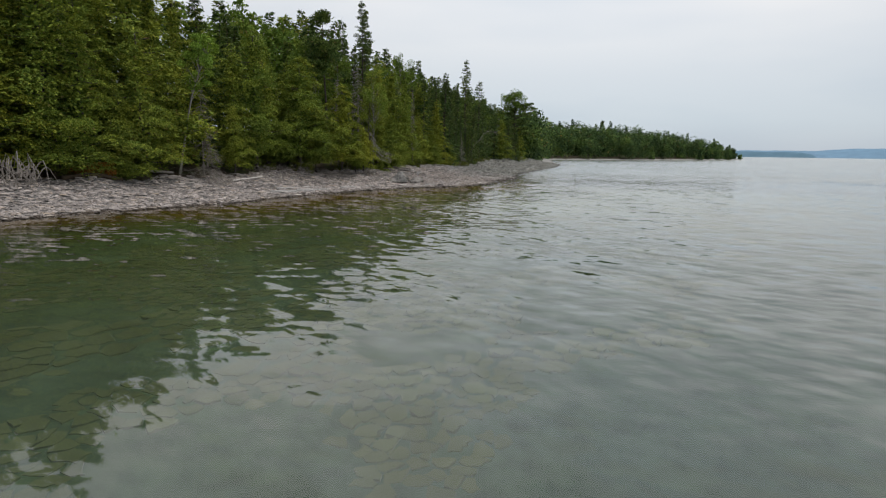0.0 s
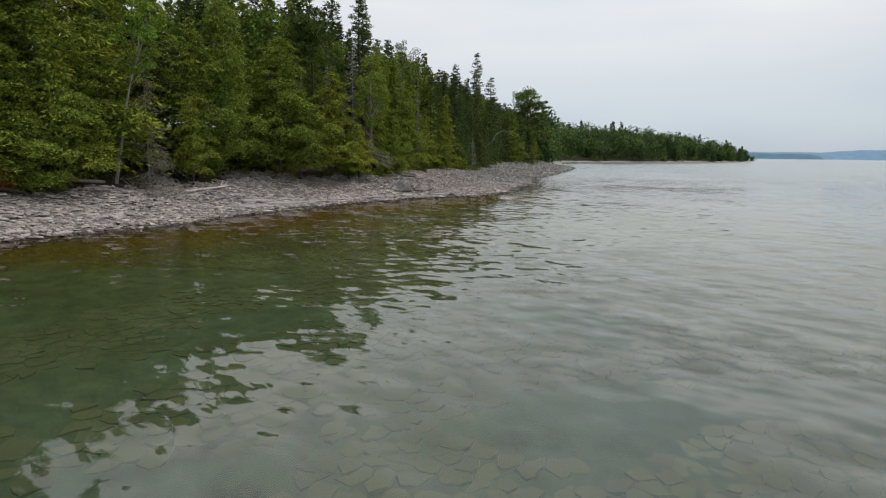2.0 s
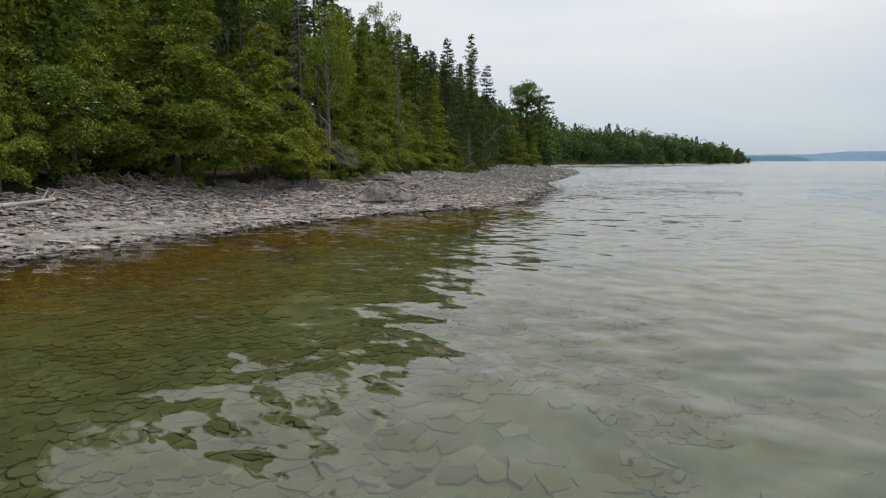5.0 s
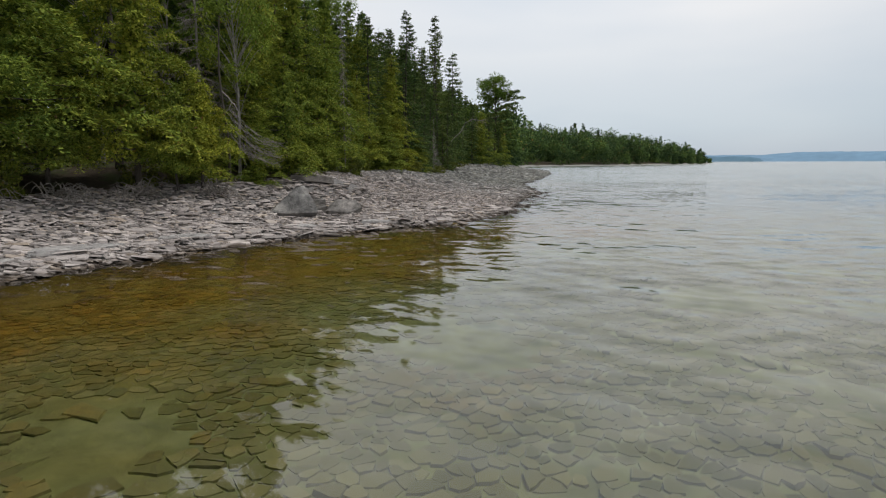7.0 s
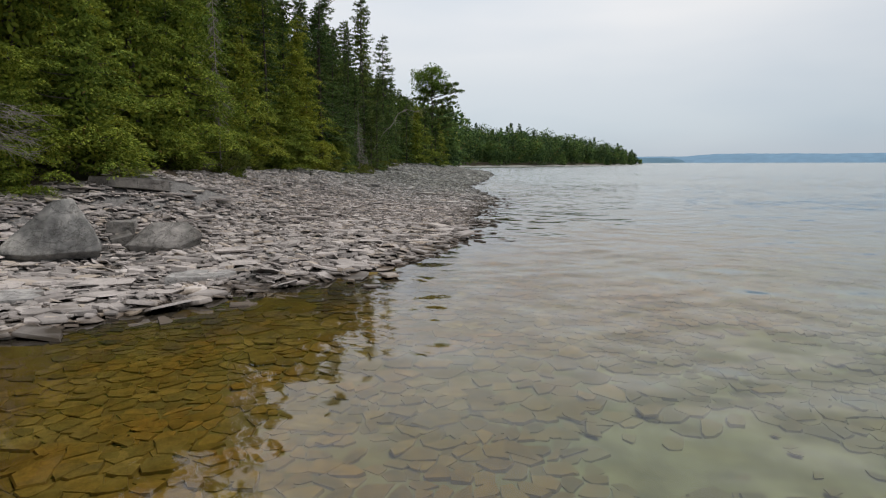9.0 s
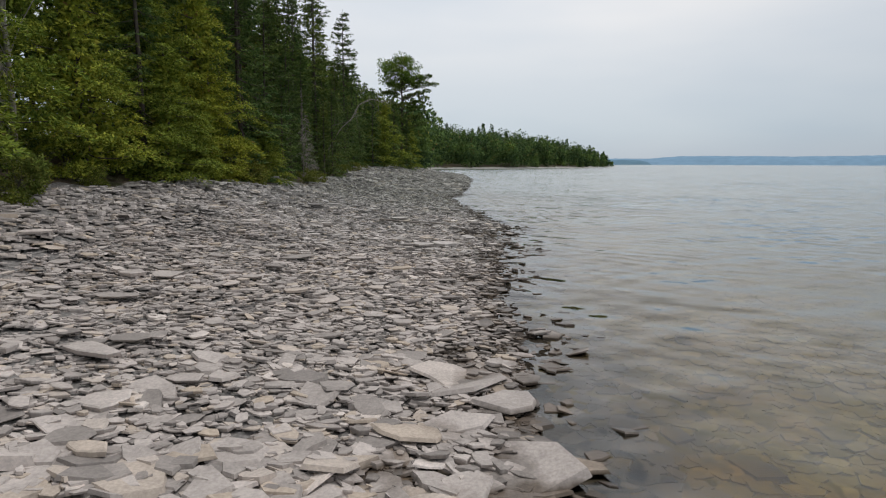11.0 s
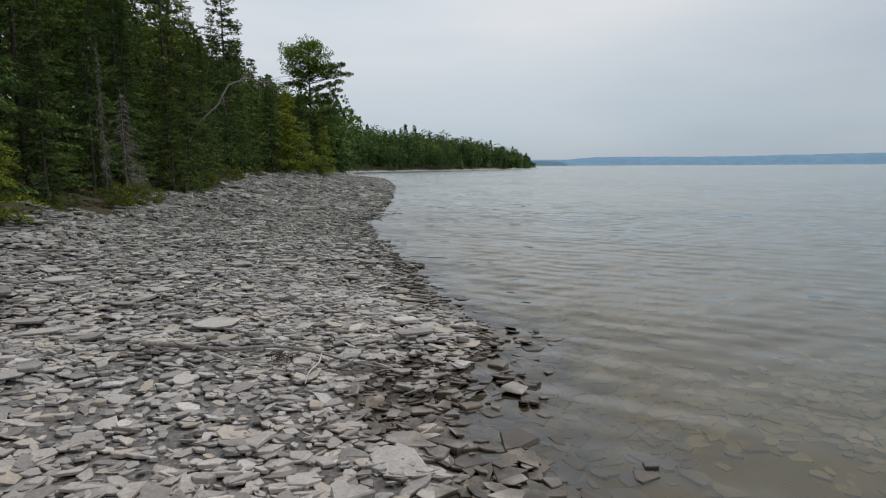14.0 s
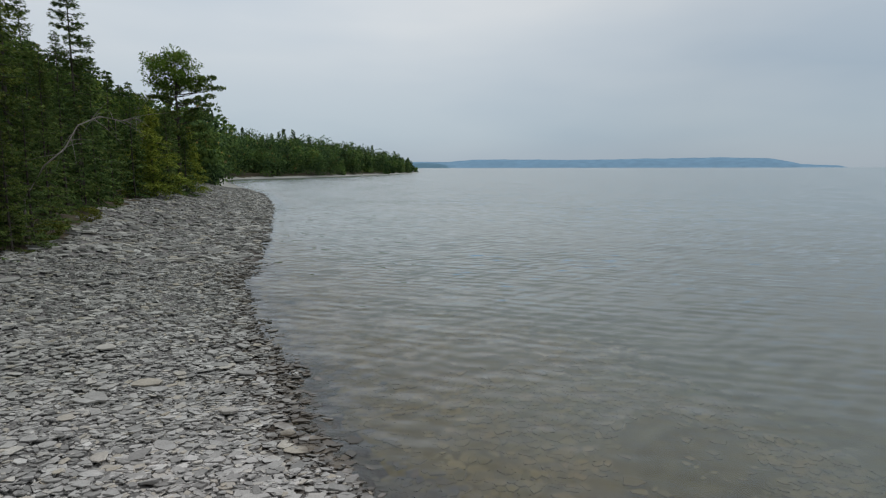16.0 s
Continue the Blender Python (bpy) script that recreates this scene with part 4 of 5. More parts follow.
def pine_meshes(seed, H, R, base):
    """An open pine: a tall bare stem and uneven limbs that carry flat dark tufts."""
    r = np.random.RandomState(seed)
    wood = Tubes(6)
    hs = np.linspace(0, H, 8)
    wood.add(np.stack([0.15 * np.sin(hs * 0.4), 0 * hs, hs], -1), 0.012 * H * (1 - hs / H * 0.9))
    quads = []
    for n in range(26):
        u = r.uniform(0, 1)
        h, az = base + (H - base) * u, r.uniform(0, 2 * math.pi)
        L = R * (1 - 0.6 * u) * r.uniform(0.45, 1.1)
        a = np.array([0.15 * math.sin(h * 0.4), 0, h])
        b = a + np.array([math.cos(az) * L, math.sin(az) * L, L * r.uniform(-0.05, 0.35)])
        wood.add(curve(a, b, -0.1 * L, 5), np.linspace(0.045, 0.012, 5), 5)
        for q in (0.55, 0.8, 1.0):
            k = 150
            c = a + (b - a) * q + r.normal(0, 0.18, 3)
            off = unit(r.normal(0, 1, (k, 3))) * r.uniform(0.1, 1, (k, 1)) ** 0.5 * r.uniform(0.4, 0.75) * np.array([1.1, 1.1, 0.42])
            sz = 0.22 * r.uniform(0.6, 1.3, k)
            quads.append(sprays(c + off, unit(off + r.normal(0, 0.3, (k, 3)) + np.array([0, 0, 0.25])), unit(r.normal(0, 0.5, (k, 3)) + np.array([0, 0, 1.0])), sz, sz * 0.24))
    return wood.mesh("trunk"), spray_mesh("crown", quads)


def dead_meshes(seed, H, R, base, lean=(0.0, 0.0)):
    """A dead conifer: a bare stem and drooping boughs that end in a haze of fine bare twigs."""
    r = np.random.RandomState(seed)
    wood, twigs = Tubes(6), Tubes(3)
    f = np.linspace(0, 1, 6)
    stem = np.stack([lean[0] * f, lean[1] * f, H * f], -1)
    wood.add(stem, 0.07 * (1 - 0.9 * f) * H / 8)
    h = base
    while h < H * 0.98:
        u = (h - base) / (H - base)
        for n in range(4):
            az, L = r.uniform(0, 2 * math.pi), (R * (1 - u * 0.75)) * r.uniform(0.5, 1.1)
            a = np.array([lean[0] * h / H, lean[1] * h / H, h])
            b = a + np.array([math.cos(az) * L, math.sin(az) * L, -0.34 * L])
            c = curve(a, b, 0.06 * L, 4)
            wood.add(c, np.linspace(0.018, 0.005, 4), 4)
            for m in range(16):
                s = r.uniform(0.25, 1.0)
                p = a + (b - a) * s
                q = p + np.array([math.cos(az), math.sin(az), 0]) * 0.22 * L + r.normal(0, 0.16 * L, 3) - np.array([0, 0, 0.22 * L])
                twigs.add(np.stack([p, (p + q) / 2 + r.normal(0, 0.03, 3), q]), (0.008, 0.006, 0.003))
        h += r.uniform(0.22, 0.4)
    return wood.mesh("trunk"), twigs.mesh("bare_crown")


def tree(name, label, trunk, crown, bark, leaves, group="trees along the shore", crown_name="crown"):
    ob = thing(name, label, "tree" if name != "shrub" else "shrub", group)
    part("trunk", trunk, bark, ob)
    part(crown_name, crown, leaves, ob)
    return ob


def stand(ob, x, y, turn, s=1.0, tall=1.0, sink=0.12):
    ob.scale = (s, s, s * tall)
    m = pose(x, y, float(land(x, y)) - sink, 0, 0, turn)
    ob.matrix_basis = m @ Matrix.Diagonal((s, s, s * tall, 1))
    return ob


L_CEDAR = "dense green white cedar with foliage down to the stony beach"
L_SPRUCE = "tall dark green spruce with drooping layered boughs"
L_BROAD = "light green birch with a pale slender trunk among conifers"
L_DEAD = "grey dead conifer with bare drooping twigs in the forest edge"
kinds = {}
# name, label, meshes, bark, leaves, built height
L_OVER = "wide green white cedar whose lowest boughs overhang the dark bank"
L_PINE = "tall open pine with dark tufted limbs above the cedars"
kinds["cedar"] = [("cedar_tree", L_CEDAR, cedar_meshes(s, H, R, b, n, 0.115), M_BARK, M_CEDAR, H)
                  for s, H, R, b, n in ((1, 9.5, 2.0, 0.2, 23000), (2, 8.0, 2.2, 0.1, 22000), (3, 11.0, 2.1, 0.3, 25000), (4, 7.0, 2.0, 0.1, 19000))]
kinds["cedar_over"] = [("cedar_tree", L_OVER, cedar_meshes(s, H, R, b, n, 0.115), M_BARK, M_CEDAR, H)
                       for s, H, R, b, n in ((51, 9.0, 2.5, 1.25, 28000), (52, 7.5, 2.2, 1.1, 23000), (53, 5.0, 2.0, 0.85, 17000))]
kinds["cedar_mid"] = [("cedar_tree", L_CEDAR, cedar_meshes(s, H, R, b, n, 0.17), M_BARK, M_CEDAR, H)
                      for s, H, R, b, n in ((7, 10.0, 2.2, 0.3, 12500), (8, 12.0, 2.3, 0.4, 14000), (9, 8.5, 2.3, 0.2, 12000))]
kinds["cedar_far"] = [("cedar_tree", L_CEDAR, cedar_meshes(s, H, R, b, n, 0.32), M_BARK, M_CEDAR, H)
                      for s, H, R, b, n in ((5, 10.0, 2.2, 0.4, 3800), (6, 12.0, 2.3, 0.8, 4200))]
kinds["spruce"] = [("spruce_tree", L_SPRUCE, spruce_meshes(s, H, R, b, n, 0.20, True), M_BARK, M_SPRUCE, H)
                   for s, H, R, b, n in ((11, 15.0, 2.3, 1.0, 7600), (12, 13.0, 2.1, 0.5, 7200), (13, 17.0, 2.2, 1.2, 7600))]
kinds["spire"] = [("spruce_tree", "thin tall spruce spire with open ragged boughs", spruce_meshes(18, 17.0, 2.3, 2.0, 8200, 0.20, True, sparse=0.22), M_BARK, M_SPRUCE, 17.0)]
kinds["pine"] = [("pine_tree", L_PINE, pine_meshes(19, 14.0, 2.4, 8.0), M_BARK, M_SPRUCE, 14.0)]
kinds["spruce_mid"] = [("spruce_tree", L_SPRUCE, spruce_meshes(s, H, R, b, n, 0.27), M_BARK, M_SPRUCE, H)
                       for s, H, R, b, n in ((16, 15.0, 2.2, 1.0, 7000), (17, 13.0, 1.9, 0.6, 6500))]
kinds["spruce_far"] = [("spruce_tree", L_SPRUCE, spruce_meshes(s, H, R, b, n, 0.40, limbs=9), M_BARK, M_SPRUCE, H)
                       for s, H, R, b, n in ((14, 15.0, 2.1, 0.8, 2700), (15, 13.0, 1.9, 0.6, 2400))]
kinds["broad"] = [("birch_tree", L_BROAD, broad_meshes(s, H, R, b, n, 0.12), M_BIRCH, M_BROAD, H)
                  for s, H, R, b, n in ((21, 13.0, 2.6, 4.0, 9500), (22, 11.0, 2.2, 3.5, 9000))]
kinds["broad_mid"] = [("birch_tree", L_BROAD, broad_meshes(24, 12.5, 2.6, 3.2, 6500, 0.20), M_BIRCH, M_BROAD, 12.5)]
kinds["broad_far"] = [("birch_tree", L_BROAD, broad_meshes(23, 13.0, 2.8, 3.0, 2200, 0.38), M_BIRCH, M_BROAD, 13.0)]
kinds["dead"] = [("dead_tree", L_DEAD, dead_meshes(s, H, R, b), M_DEAD, M_DEAD, H) for s, H, R, b in ((31, 8.0, 1.6, 0.8), (32, 11.0, 1.3, 2.5))]
kinds["leaning"] = [("birch_tree", "leaning birch with bright light green leaves and a bare white limb", broad_meshes(25, 10.2, 1.5, 6.2, 5200, 0.12, (2.2, 0.9), 24), M_BIRCH, M_LIME, 10.2)]
kinds["shrub"] = [("shrub", "low leafy green shrub at the edge of the stones", broad_meshes(s, 1.7, 1.1, 0.05, 2600, 0.09, clumps=30), M_BARK, M_SHRUB, 1.7)
                  for s in (41, 42)]
first = {}


def plant(kind, n, x, y, height, turn, wide=1.0):
    """One tree of a kind, scaled to that height; the first of each is built, the others are copies."""
    n %= len(kinds[kind])
    name, label, (trunk, crown), bark, leaves, built = kinds[kind][n]
    tall = height / built
    s = tall * wide
    if (kind, n) not in first:
        ob = first[kind, n] = tree(name, label, trunk, crown, bark, leaves, crown_name="bare_crown" if kind == "dead" else "crown")
    else:
        ob = None
    m = pose(x, y, float(land(x, y)) - 0.12, 0, 0, turn) @ Matrix.Diagonal((s, s, tall, 1))
    if ob is None:
        src = first[kind, n]
        keep = src.matrix_basis.copy()
        src.matrix_basis = Matrix.Identity(4)
        ob = copy_thing(src, m)
        src.matrix_basis = keep
    else:
        ob.matrix_basis = m
    return ob


# trees told apart by their shape
OWN = [
    # the edge above the ledges
    ("dead", 0, -19.9, 41.0, 6.8, 30, 1.15), ("cedar_mid", 1, -23.2, 43.0, 13.0, 10, 1.0),
    ("leaning", 0, -20.9, 39.4, 10.2, 0, 1.0),
    ("cedar", 1, -21.4, 36.2, 9.5, 10, 1.15), ("cedar", 0, -23.2, 32.8, 11.0, 200, 1.15), ("cedar", 3, -22.0, 34.4, 5.2, 50, 1.2), ("cedar_mid", 1, -24.6, 37.4, 13.0, 130, 1.1), ("cedar_mid", 0, -26.6, 29.6, 12.0, 30, 1.2),
    ("cedar_over", 2, -18.7, 43.6, 5.2, 70, 0.8), ("cedar_mid", 0, -19.4, 45.6, 10.2, 90, 1.0), ("cedar_over", 0, -18.5, 47.2, 11.4, 10, 0.95),
    # the wide cedars over the bank
    ("cedar_over", 0, -16.0, 50.6, 9.2, 40, 1.2), ("cedar_over", 1, -15.1, 52.4, 5.6, 150, 1.15), ("cedar_over", 1, -13.2, 54.4, 8.2, 160, 1.0),
    ("cedar_over", 2, -11.4, 55.5, 4.4, 60, 0.85), ("cedar_over", 2, -12.0, 54.9, 3.9, 200, 0.9), ("dead", 1, -14.3, 57.0, 9.0, 20, 1.3), ("dead", 1, -12.7, 58.6, 10.5, 80, 1.3),
    ("broad", 1, -11.2, 58.6, 10.0, 60, 0.75), ("pine", 0, -15.8, 57.6, 14.2, 0, 1.0), ("spire", 0, -13.8, 64.8, 17.4, 20, 1.0),
    # behind the boulders
    ("cedar", 3, -10.4, 58.6, 3.4, 20, 1.1), ("cedar", 3, -11.9, 57.3, 3.0, 90, 1.2), ("cedar", 3, -9.7, 60.9, 5.4, 200, 1.1), ("cedar", 2, -11.6, 62.6, 10.0, 0, 1.0), ("cedar", 0, -10.6, 65.6, 10.5, 130, 1.0), ("cedar", 1, -9.6, 67.6, 7.6, 20, 1.0),
    ("cedar", 2, -10.2, 70.0, 11.0, 300, 0.95), ("dead", 1, -8.9, 69.0, 9.2, 70, 0.5), ("broad", 0, -11.4, 74.5, 13.4, 20, 0.75), ("spruce", 2, -15.6, 73.0, 18.0, 20, 1.1),
    ("cedar", 1, -8.9, 73.4, 6.4, 0, 1.1), ("cedar", 3, -7.9, 76.4, 4.4, 10, 1.3), ("spruce", 0, -8.9, 77.4, 10.8, 0, 1.15), ("cedar", 3, -7.0, 78.6, 3.8, 100, 1.2), ("cedar", 0, -7.4, 79.4, 8.4, 40, 1.0), ("spruce", 0, -6.7, 82.4, 12.6, 90, 1.15), ("spruce", 2, -8.6, 87.0, 11.8, 90, 1.1), ("spruce", 0, -9.2, 90.6, 12.6, 10, 1.0),
    ("spruce", 1, -7.2, 85.0, 10.6, 40, 1.15), ("cedar", 3, -6.0, 82.6, 3.2, 40, 1.3), ("spruce", 0, -6.6, 87.6, 9.6, 120, 1.2), ("spruce", 1, -5.6, 86.0, 4.6, 40, 1.3),
    ("dead", 1, -5.0, 89.0, 5.4, 70, 0.3), ("dead", 0, -5.2, 92.0, 4.0, 10, 1.1), ("spruce", 1, -5.9, 90.8, 6.4, 20, 1.1), ("spruce", 0, -5.7, 94.6, 7.6, 20, 1.25), ("spruce", 1, -6.4, 93.4, 9.0, 80, 1.0),
    ("spruce", 0, -8.4, 94.0, 12.8, 300, 0.9), ("spruce", 1, -10.4, 96.0, 13.6, 210, 0.8), ("spruce", 1, -4.6, 97.2, 5.2, 30, 1.2), ("spruce", 1, -4.2, 99.2, 6.2, 150, 1.2), ("spruce", 0, -6.8, 98.4, 12.6, 210, 1.2), ("spruce", 1, -5.3, 99.6, 6.2, 200, 1.2), ("spruce", 2, -6.4, 96.4, 11.4, 100, 1.2),
    # the tall spire, its neighbour, and the trees round the lone pine
    ("spire", 0, -6.1, 106.8, 17.6, 80, 1.15), ("spruce", 0, -5.6, 101.8, 14.6, 200, 1.0), ("spruce", 2, -5.9, 110.5, 13.0, 250, 0.9), ("spruce", 2, -7.2, 104.0, 13.0, 10, 0.8), ("spruce", 1, -4.3, 117.0, 15.0, 10, 1.2), ("spruce", 2, -4.6, 112.4, 11.0, 60, 1.0), ("spruce", 0, -4.4, 105.0, 8.6, 60, 1.1),
    ("spruce_mid", 1, 1.2, 140.0, 9.4, 0, 1.2), ("broad_mid", 0, -1.4, 146.0, 11.0, 0, 1.0), ("cedar_mid", 0, 3.8, 148.5, 8.5, 0, 1.0), ("cedar_mid", 2, -0.2, 132.5, 8.6, 100, 1.1), ("spruce_mid", 1, 3.0, 142.6, 7.0, 30, 1.3),
]
taken = []
for kind, n, x, y, height, turn, wide in OWN:
    plant(kind, n, x, y, height, turn, wide)
    taken.append((x, y, 1.5))
rng = np.random.RandomState(77)
# rows from the forest's edge inwards: metres behind the edge, spacing, heights, mixture
ROWS = [(1.6, 2.6, 0.5, 0.95, ("cedar", "cedar", "cedar", "spruce")), (3.9, 2.5, 0.7, 1.0, ("cedar", "spruce", "cedar", "spruce")),
        (7.0, 2.8, 0.84, 1.06, ("spruce", "broad", "cedar", "spruce")), (11.0, 3.2, 0.86, 1.08, ("spruce", "broad", "spruce")),
        (16.0, 3.8, 0.86, 1.1, ("spruce", "broad", "cedar")), (22.0, 4.2, 0.86, 1.12, ("spruce", "broad", "cedar"))]
# how high the wood grows along the shore
TALL_Y = (21, 37, 53, 69, 85, 101, 117, 133, 165, 197)
TALL_H = (20.5, 18.2, 10.9, 11.4, 10.4, 12.0, 11.4, 11.0, 11.5, 13.3)
for off, gap, lo, hi, mixture in ROWS:
    y = 2.0
    while y < (205 if off < 20 else 95):
        near = 43 < y < 106
        level = "_far" if y > 112 or off > 9 else "" if near and off < 3 else "_mid"
        x, yy = shore_at(y, off + rng.uniform(-0.6, 0.8) + np.interp(y, TREELINE_Y, TREELINE_D))
        y += gap * rng.uniform(0.75, 1.3) * (1.35 if y > 120 else 1.0)
        if any((x - a) ** 2 + (yy - b) ** 2 < c * c for a, b, c in taken):
            continue
        taken.append((x, yy, 0.9))
        kind = mixture[rng.randint(len(mixture))]
        if kind == "cedar" and y > 84:
            kind = "spruce"
        if kind == "broad" and y < 47 and off < 9:
            kind = "cedar"
        height = (np.interp(yy, TALL_Y, TALL_H) + 0.36 * (off - 1.6)) * rng.uniform(lo, hi) * (1.0 if kind == "spruce" else 0.95)
        if kind == "cedar" and level != "_far" and off < 2 and 44 < yy < 60:
            kind, level = "cedar_over", ""
        if off < 2 and rng.uniform() < 0.07:
            plant("dead", rng.randint(2), x, yy, rng.uniform(5, 8), rng.uniform(0, 360))
        if kind + level not in kinds:
            level = ""
        plant(kind + level, rng.randint(4), x, yy, height, rng.uniform(0, 360), rng.uniform(0.8, 1.15) * (1.25 if off < 2 and kind.startswith("cedar") else 1.0))
y = 14.0
while y < 150:
    x, yy = shore_at(y, rng.uniform(0.1, 1.2) + np.interp(y, TREELINE_Y, TREELINE_D))
    y += rng.uniform(0.9, 2.6) * (1.5 if y > 110 else 1)
    if rng.uniform() < 0.35:
        plant("shrub", rng.randint(2), x, yy, rng.uniform(0.5, 1.2), rng.uniform(0, 360))


def landmark_pine():
    """The lone pine that leans out over the beach: a round crown above flat tufts on its lake side."""
    r = np.random.RandomState(51)
    H = 16.6
    wood = Tubes(7)
    f = np.linspace(0, 1, 9)
    stem = np.stack([0.5 * f + 0.15 * np.sin(f * 5), 0.2 * np.sin(f * 4), H * 0.95 * f], -1)
    wood.add(stem, 0.24 * (1 - f * 0.88))
    clumps = []
    for n in range(58):
        c = unit(r.normal(0, 1, 3)) * np.array([3.0, 2.6, 2.5]) * r.uniform(0.3, 1) ** 0.6 + np.array([0.1, 0, 13.7])
        clumps.append((c, r.uniform(0.5, 0.95), 0.75))
    for n in range(20):
        c = np.array([r.uniform(-1.9, 1.3), r.uniform(-1.4, 1.4), r.uniform(4.0, 11.8)])
        clumps.append((c, r.uniform(0.45, 0.8), 0.55))
    for h, L, az in ((11.4, 4.6, 0.0), (12.0, 3.4, 0.6), (10.4, 3.8, -0.3), (9.4, 3.2, 0.2), (8.4, 2.8, -0.1), (7.2, 2.6, 0.3), (6.0, 3.6, -0.05), (10.6, 2.4, 3.0), (9.0, 2.0, 2.6), (12.6, 3.6, 0.15)):
        for s in (0.4, 0.6, 0.8, 1.0):
            c = np.array([math.cos(az) * L * s + 0.3, math.sin(az) * L * s, h + 0.12 * L * s])
            clumps.append((c + r.normal(0, 0.15, 3), r.uniform(0.4, 0.65), 0.4))
    leafy, tufts, limbs = [], [], []
    for c, size, flat in clumps:
        k = np.clip((c[2] - 0.8) / (H * 0.95), 0, 0.98)
        a = np.array([np.interp(k, f, stem[:, m]) for m in range(3)])
        limb = Tubes(5)
        limb.add(curve(a, c, -0.15, 5), np.linspace(0.055, 0.015, 5))
        limbs.append(limb)
        n = 120 if flat > 0.7 else 150
        off = unit(r.normal(0, 1, (n, 3))) * r.uniform(0.2, 1, (n, 1)) ** 0.5 * size * np.array([1.25, 1.25, flat])
        s = 0.26 * r.uniform(0.6, 1.3, n)
        q = sprays(c + off, unit(off + r.normal(0, 0.3, (n, 3)) + np.array([0, 0, 0.2])), unit(r.normal(0, 0.6, (n, 3)) + np.array([0, 0, 1.0])), s, s * 0.3)
        (leafy if flat > 0.7 else tufts).append(q)
    ob = thing("pine_tree", "lone pine with round crown and flat tufted boughs above the beach", "tree", "trees along the shore")
    trunk = part("trunk", wood.mesh("trunk"), M_BARK, ob)
    for limb in limbs:
        part("limb", limb.mesh("limb"), M_BARK, trunk)
    part("crown", spray_mesh("crown", leafy), M_BROAD, ob, "light green round crown")
    part("needle_tuft", spray_mesh("needle_tuft", tufts), M_SPRUCE, ob, "dark flat needle tufts")
    return stand(ob, 2.2, 145.0, -12)


landmark_pine()


def far_wood(name, label, seed, y0, y1, d0, d1, count, lo, hi, leaf, per):
    """Woods too far off to tell tree from tree: one mesh of spray-built crowns."""
    r = np.random.RandomState(seed)
    quads = []
    for n in range(count):
        y, d = r.uniform(y0, y1), d0 + (d1 - d0) * r.uniform() ** 1.3
        x, yy = shore_at(y, d)
        if shore_offset(np.array([x]), np.array([yy]))[0] < d0 * 0.8:
            continue
        z, H = float(land(x, yy)), r.uniform(lo, hi) * np.interp(yy, (0, 320, 360, 420, 480, 520, 545), (1, 1, 1.25, 1.15, 0.85, 0.6, 0.4))
        lumps = 6 if r.uniform() < 0.88 else 1
        R = H * (0.34 if lumps > 1 else 0.2) * r.uniform(0.8, 1.2)
        if lumps > 1:
            mid = unit(r.normal(0, 1, (lumps, 3))) * np.array([R * 0.7, R * 0.7, H * 0.2]) + np.array([0, 0, H * 0.66])
            own = r.randint(0, lumps, per)
            out = unit(r.normal(0, 1, (per, 3)) + np.array([0, 0, 0.25]))
            p = np.array([x, yy, z]) + mid[own] + out * (R * 0.55 * r.uniform(0.75, 1.05, per))[:, None]
            low = r.uniform(size=per) < 0.22
            p[low, 2] = z + H * r.uniform(0.02, 0.45, low.sum())
        else:
            u, az = r.uniform(0, 1, per) ** 1.2, r.uniform(0, 2 * math.pi, per)
            out = np.stack([np.cos(az), np.sin(az), 0 * az], -1)
            p = np.array([x, yy, z]) + out * (((1 - u) ** 0.85 * R + 0.1) * r.uniform(0.5, 1.1, per))[:, None] + np.array([0, 0, 1.0]) * (u * H * 1.12)[:, None]
        s = leaf * r.uniform(0.6, 1.3, per)
        quads.append(sprays(p, unit(out * 0.5 + r.normal(0, 0.5, (per, 3))), unit(out + r.normal(0, 0.35, (per, 3))), s, s * 0.5))
    me = spray_mesh(name, quads)
    me.materials.append(M_FAR)
    return thing(name, label, "forest", kind="stuff", data=me)


far_wood("far_woods", "mixed green forest along the bay behind the beach", 61, 190, 318, 6, 34, 230, 9, 17, 0.7, 420)
far_wood("far_woods", "mixed green forest on the wooded headland across the bay", 62, 318, 545, 5, 60, 480, 7.5, 15, 0.75, 480)


# ---- boulders, ledges, driftwood ----
def rock_mesh(seed, size, points, rough=0.03, cuts=2):
    """A broken rock: the hull of a few corner points, edges worn, faces roughened."""
    bm = bmesh.new()
    for p in points:
        bm.verts.new([a * b for a, b in zip(p, size)])
    bmesh.ops.convex_hull(bm, input=bm.verts[:])
    for v in [v for v in bm.verts if not v.link_faces]:
        bm.verts.remove(v)
    bmesh.ops.bevel(bm, geom=bm.edges[:], offset=0.025 * min(size), segments=2, affect="EDGES", profile=0.6)
    bmesh.ops.triangulate(bm, faces=bm.faces[:])
    bmesh.ops.subdivide_edges(bm, edges=[e for e in bm.edges if e.calc_length() > 0.12 * min(size)], cuts=cuts, use_grid_fill=True)
    off = Vector((seed * 3.1, seed * 1.7, 0))
    for v in bm.verts:
        n = noise.fractal((v.co + off) * 2.2, 1.0, 2.0, 4) * rough + noise.noise((v.co + off) * 0.9) * rough
        v.co += v.co.normalized() * n
    me = bpy.data.meshes.new("boulder")
    bm.to_mesh(me)
    bm.free()
    return shade(me, False)


def rock(name, label, category, seed, size, points, material, x, y, turn, sink, tilt=(0, 0), rough=0.03, z=None):
    me = rock_mesh(seed, size, points, rough)
    me.materials.append(material)
    z = float(land(x, y)) if z is None else z
    return thing(name, label, category, data=me, at=pose(x, y, z - sink, tilt[0], tilt[1], turn))


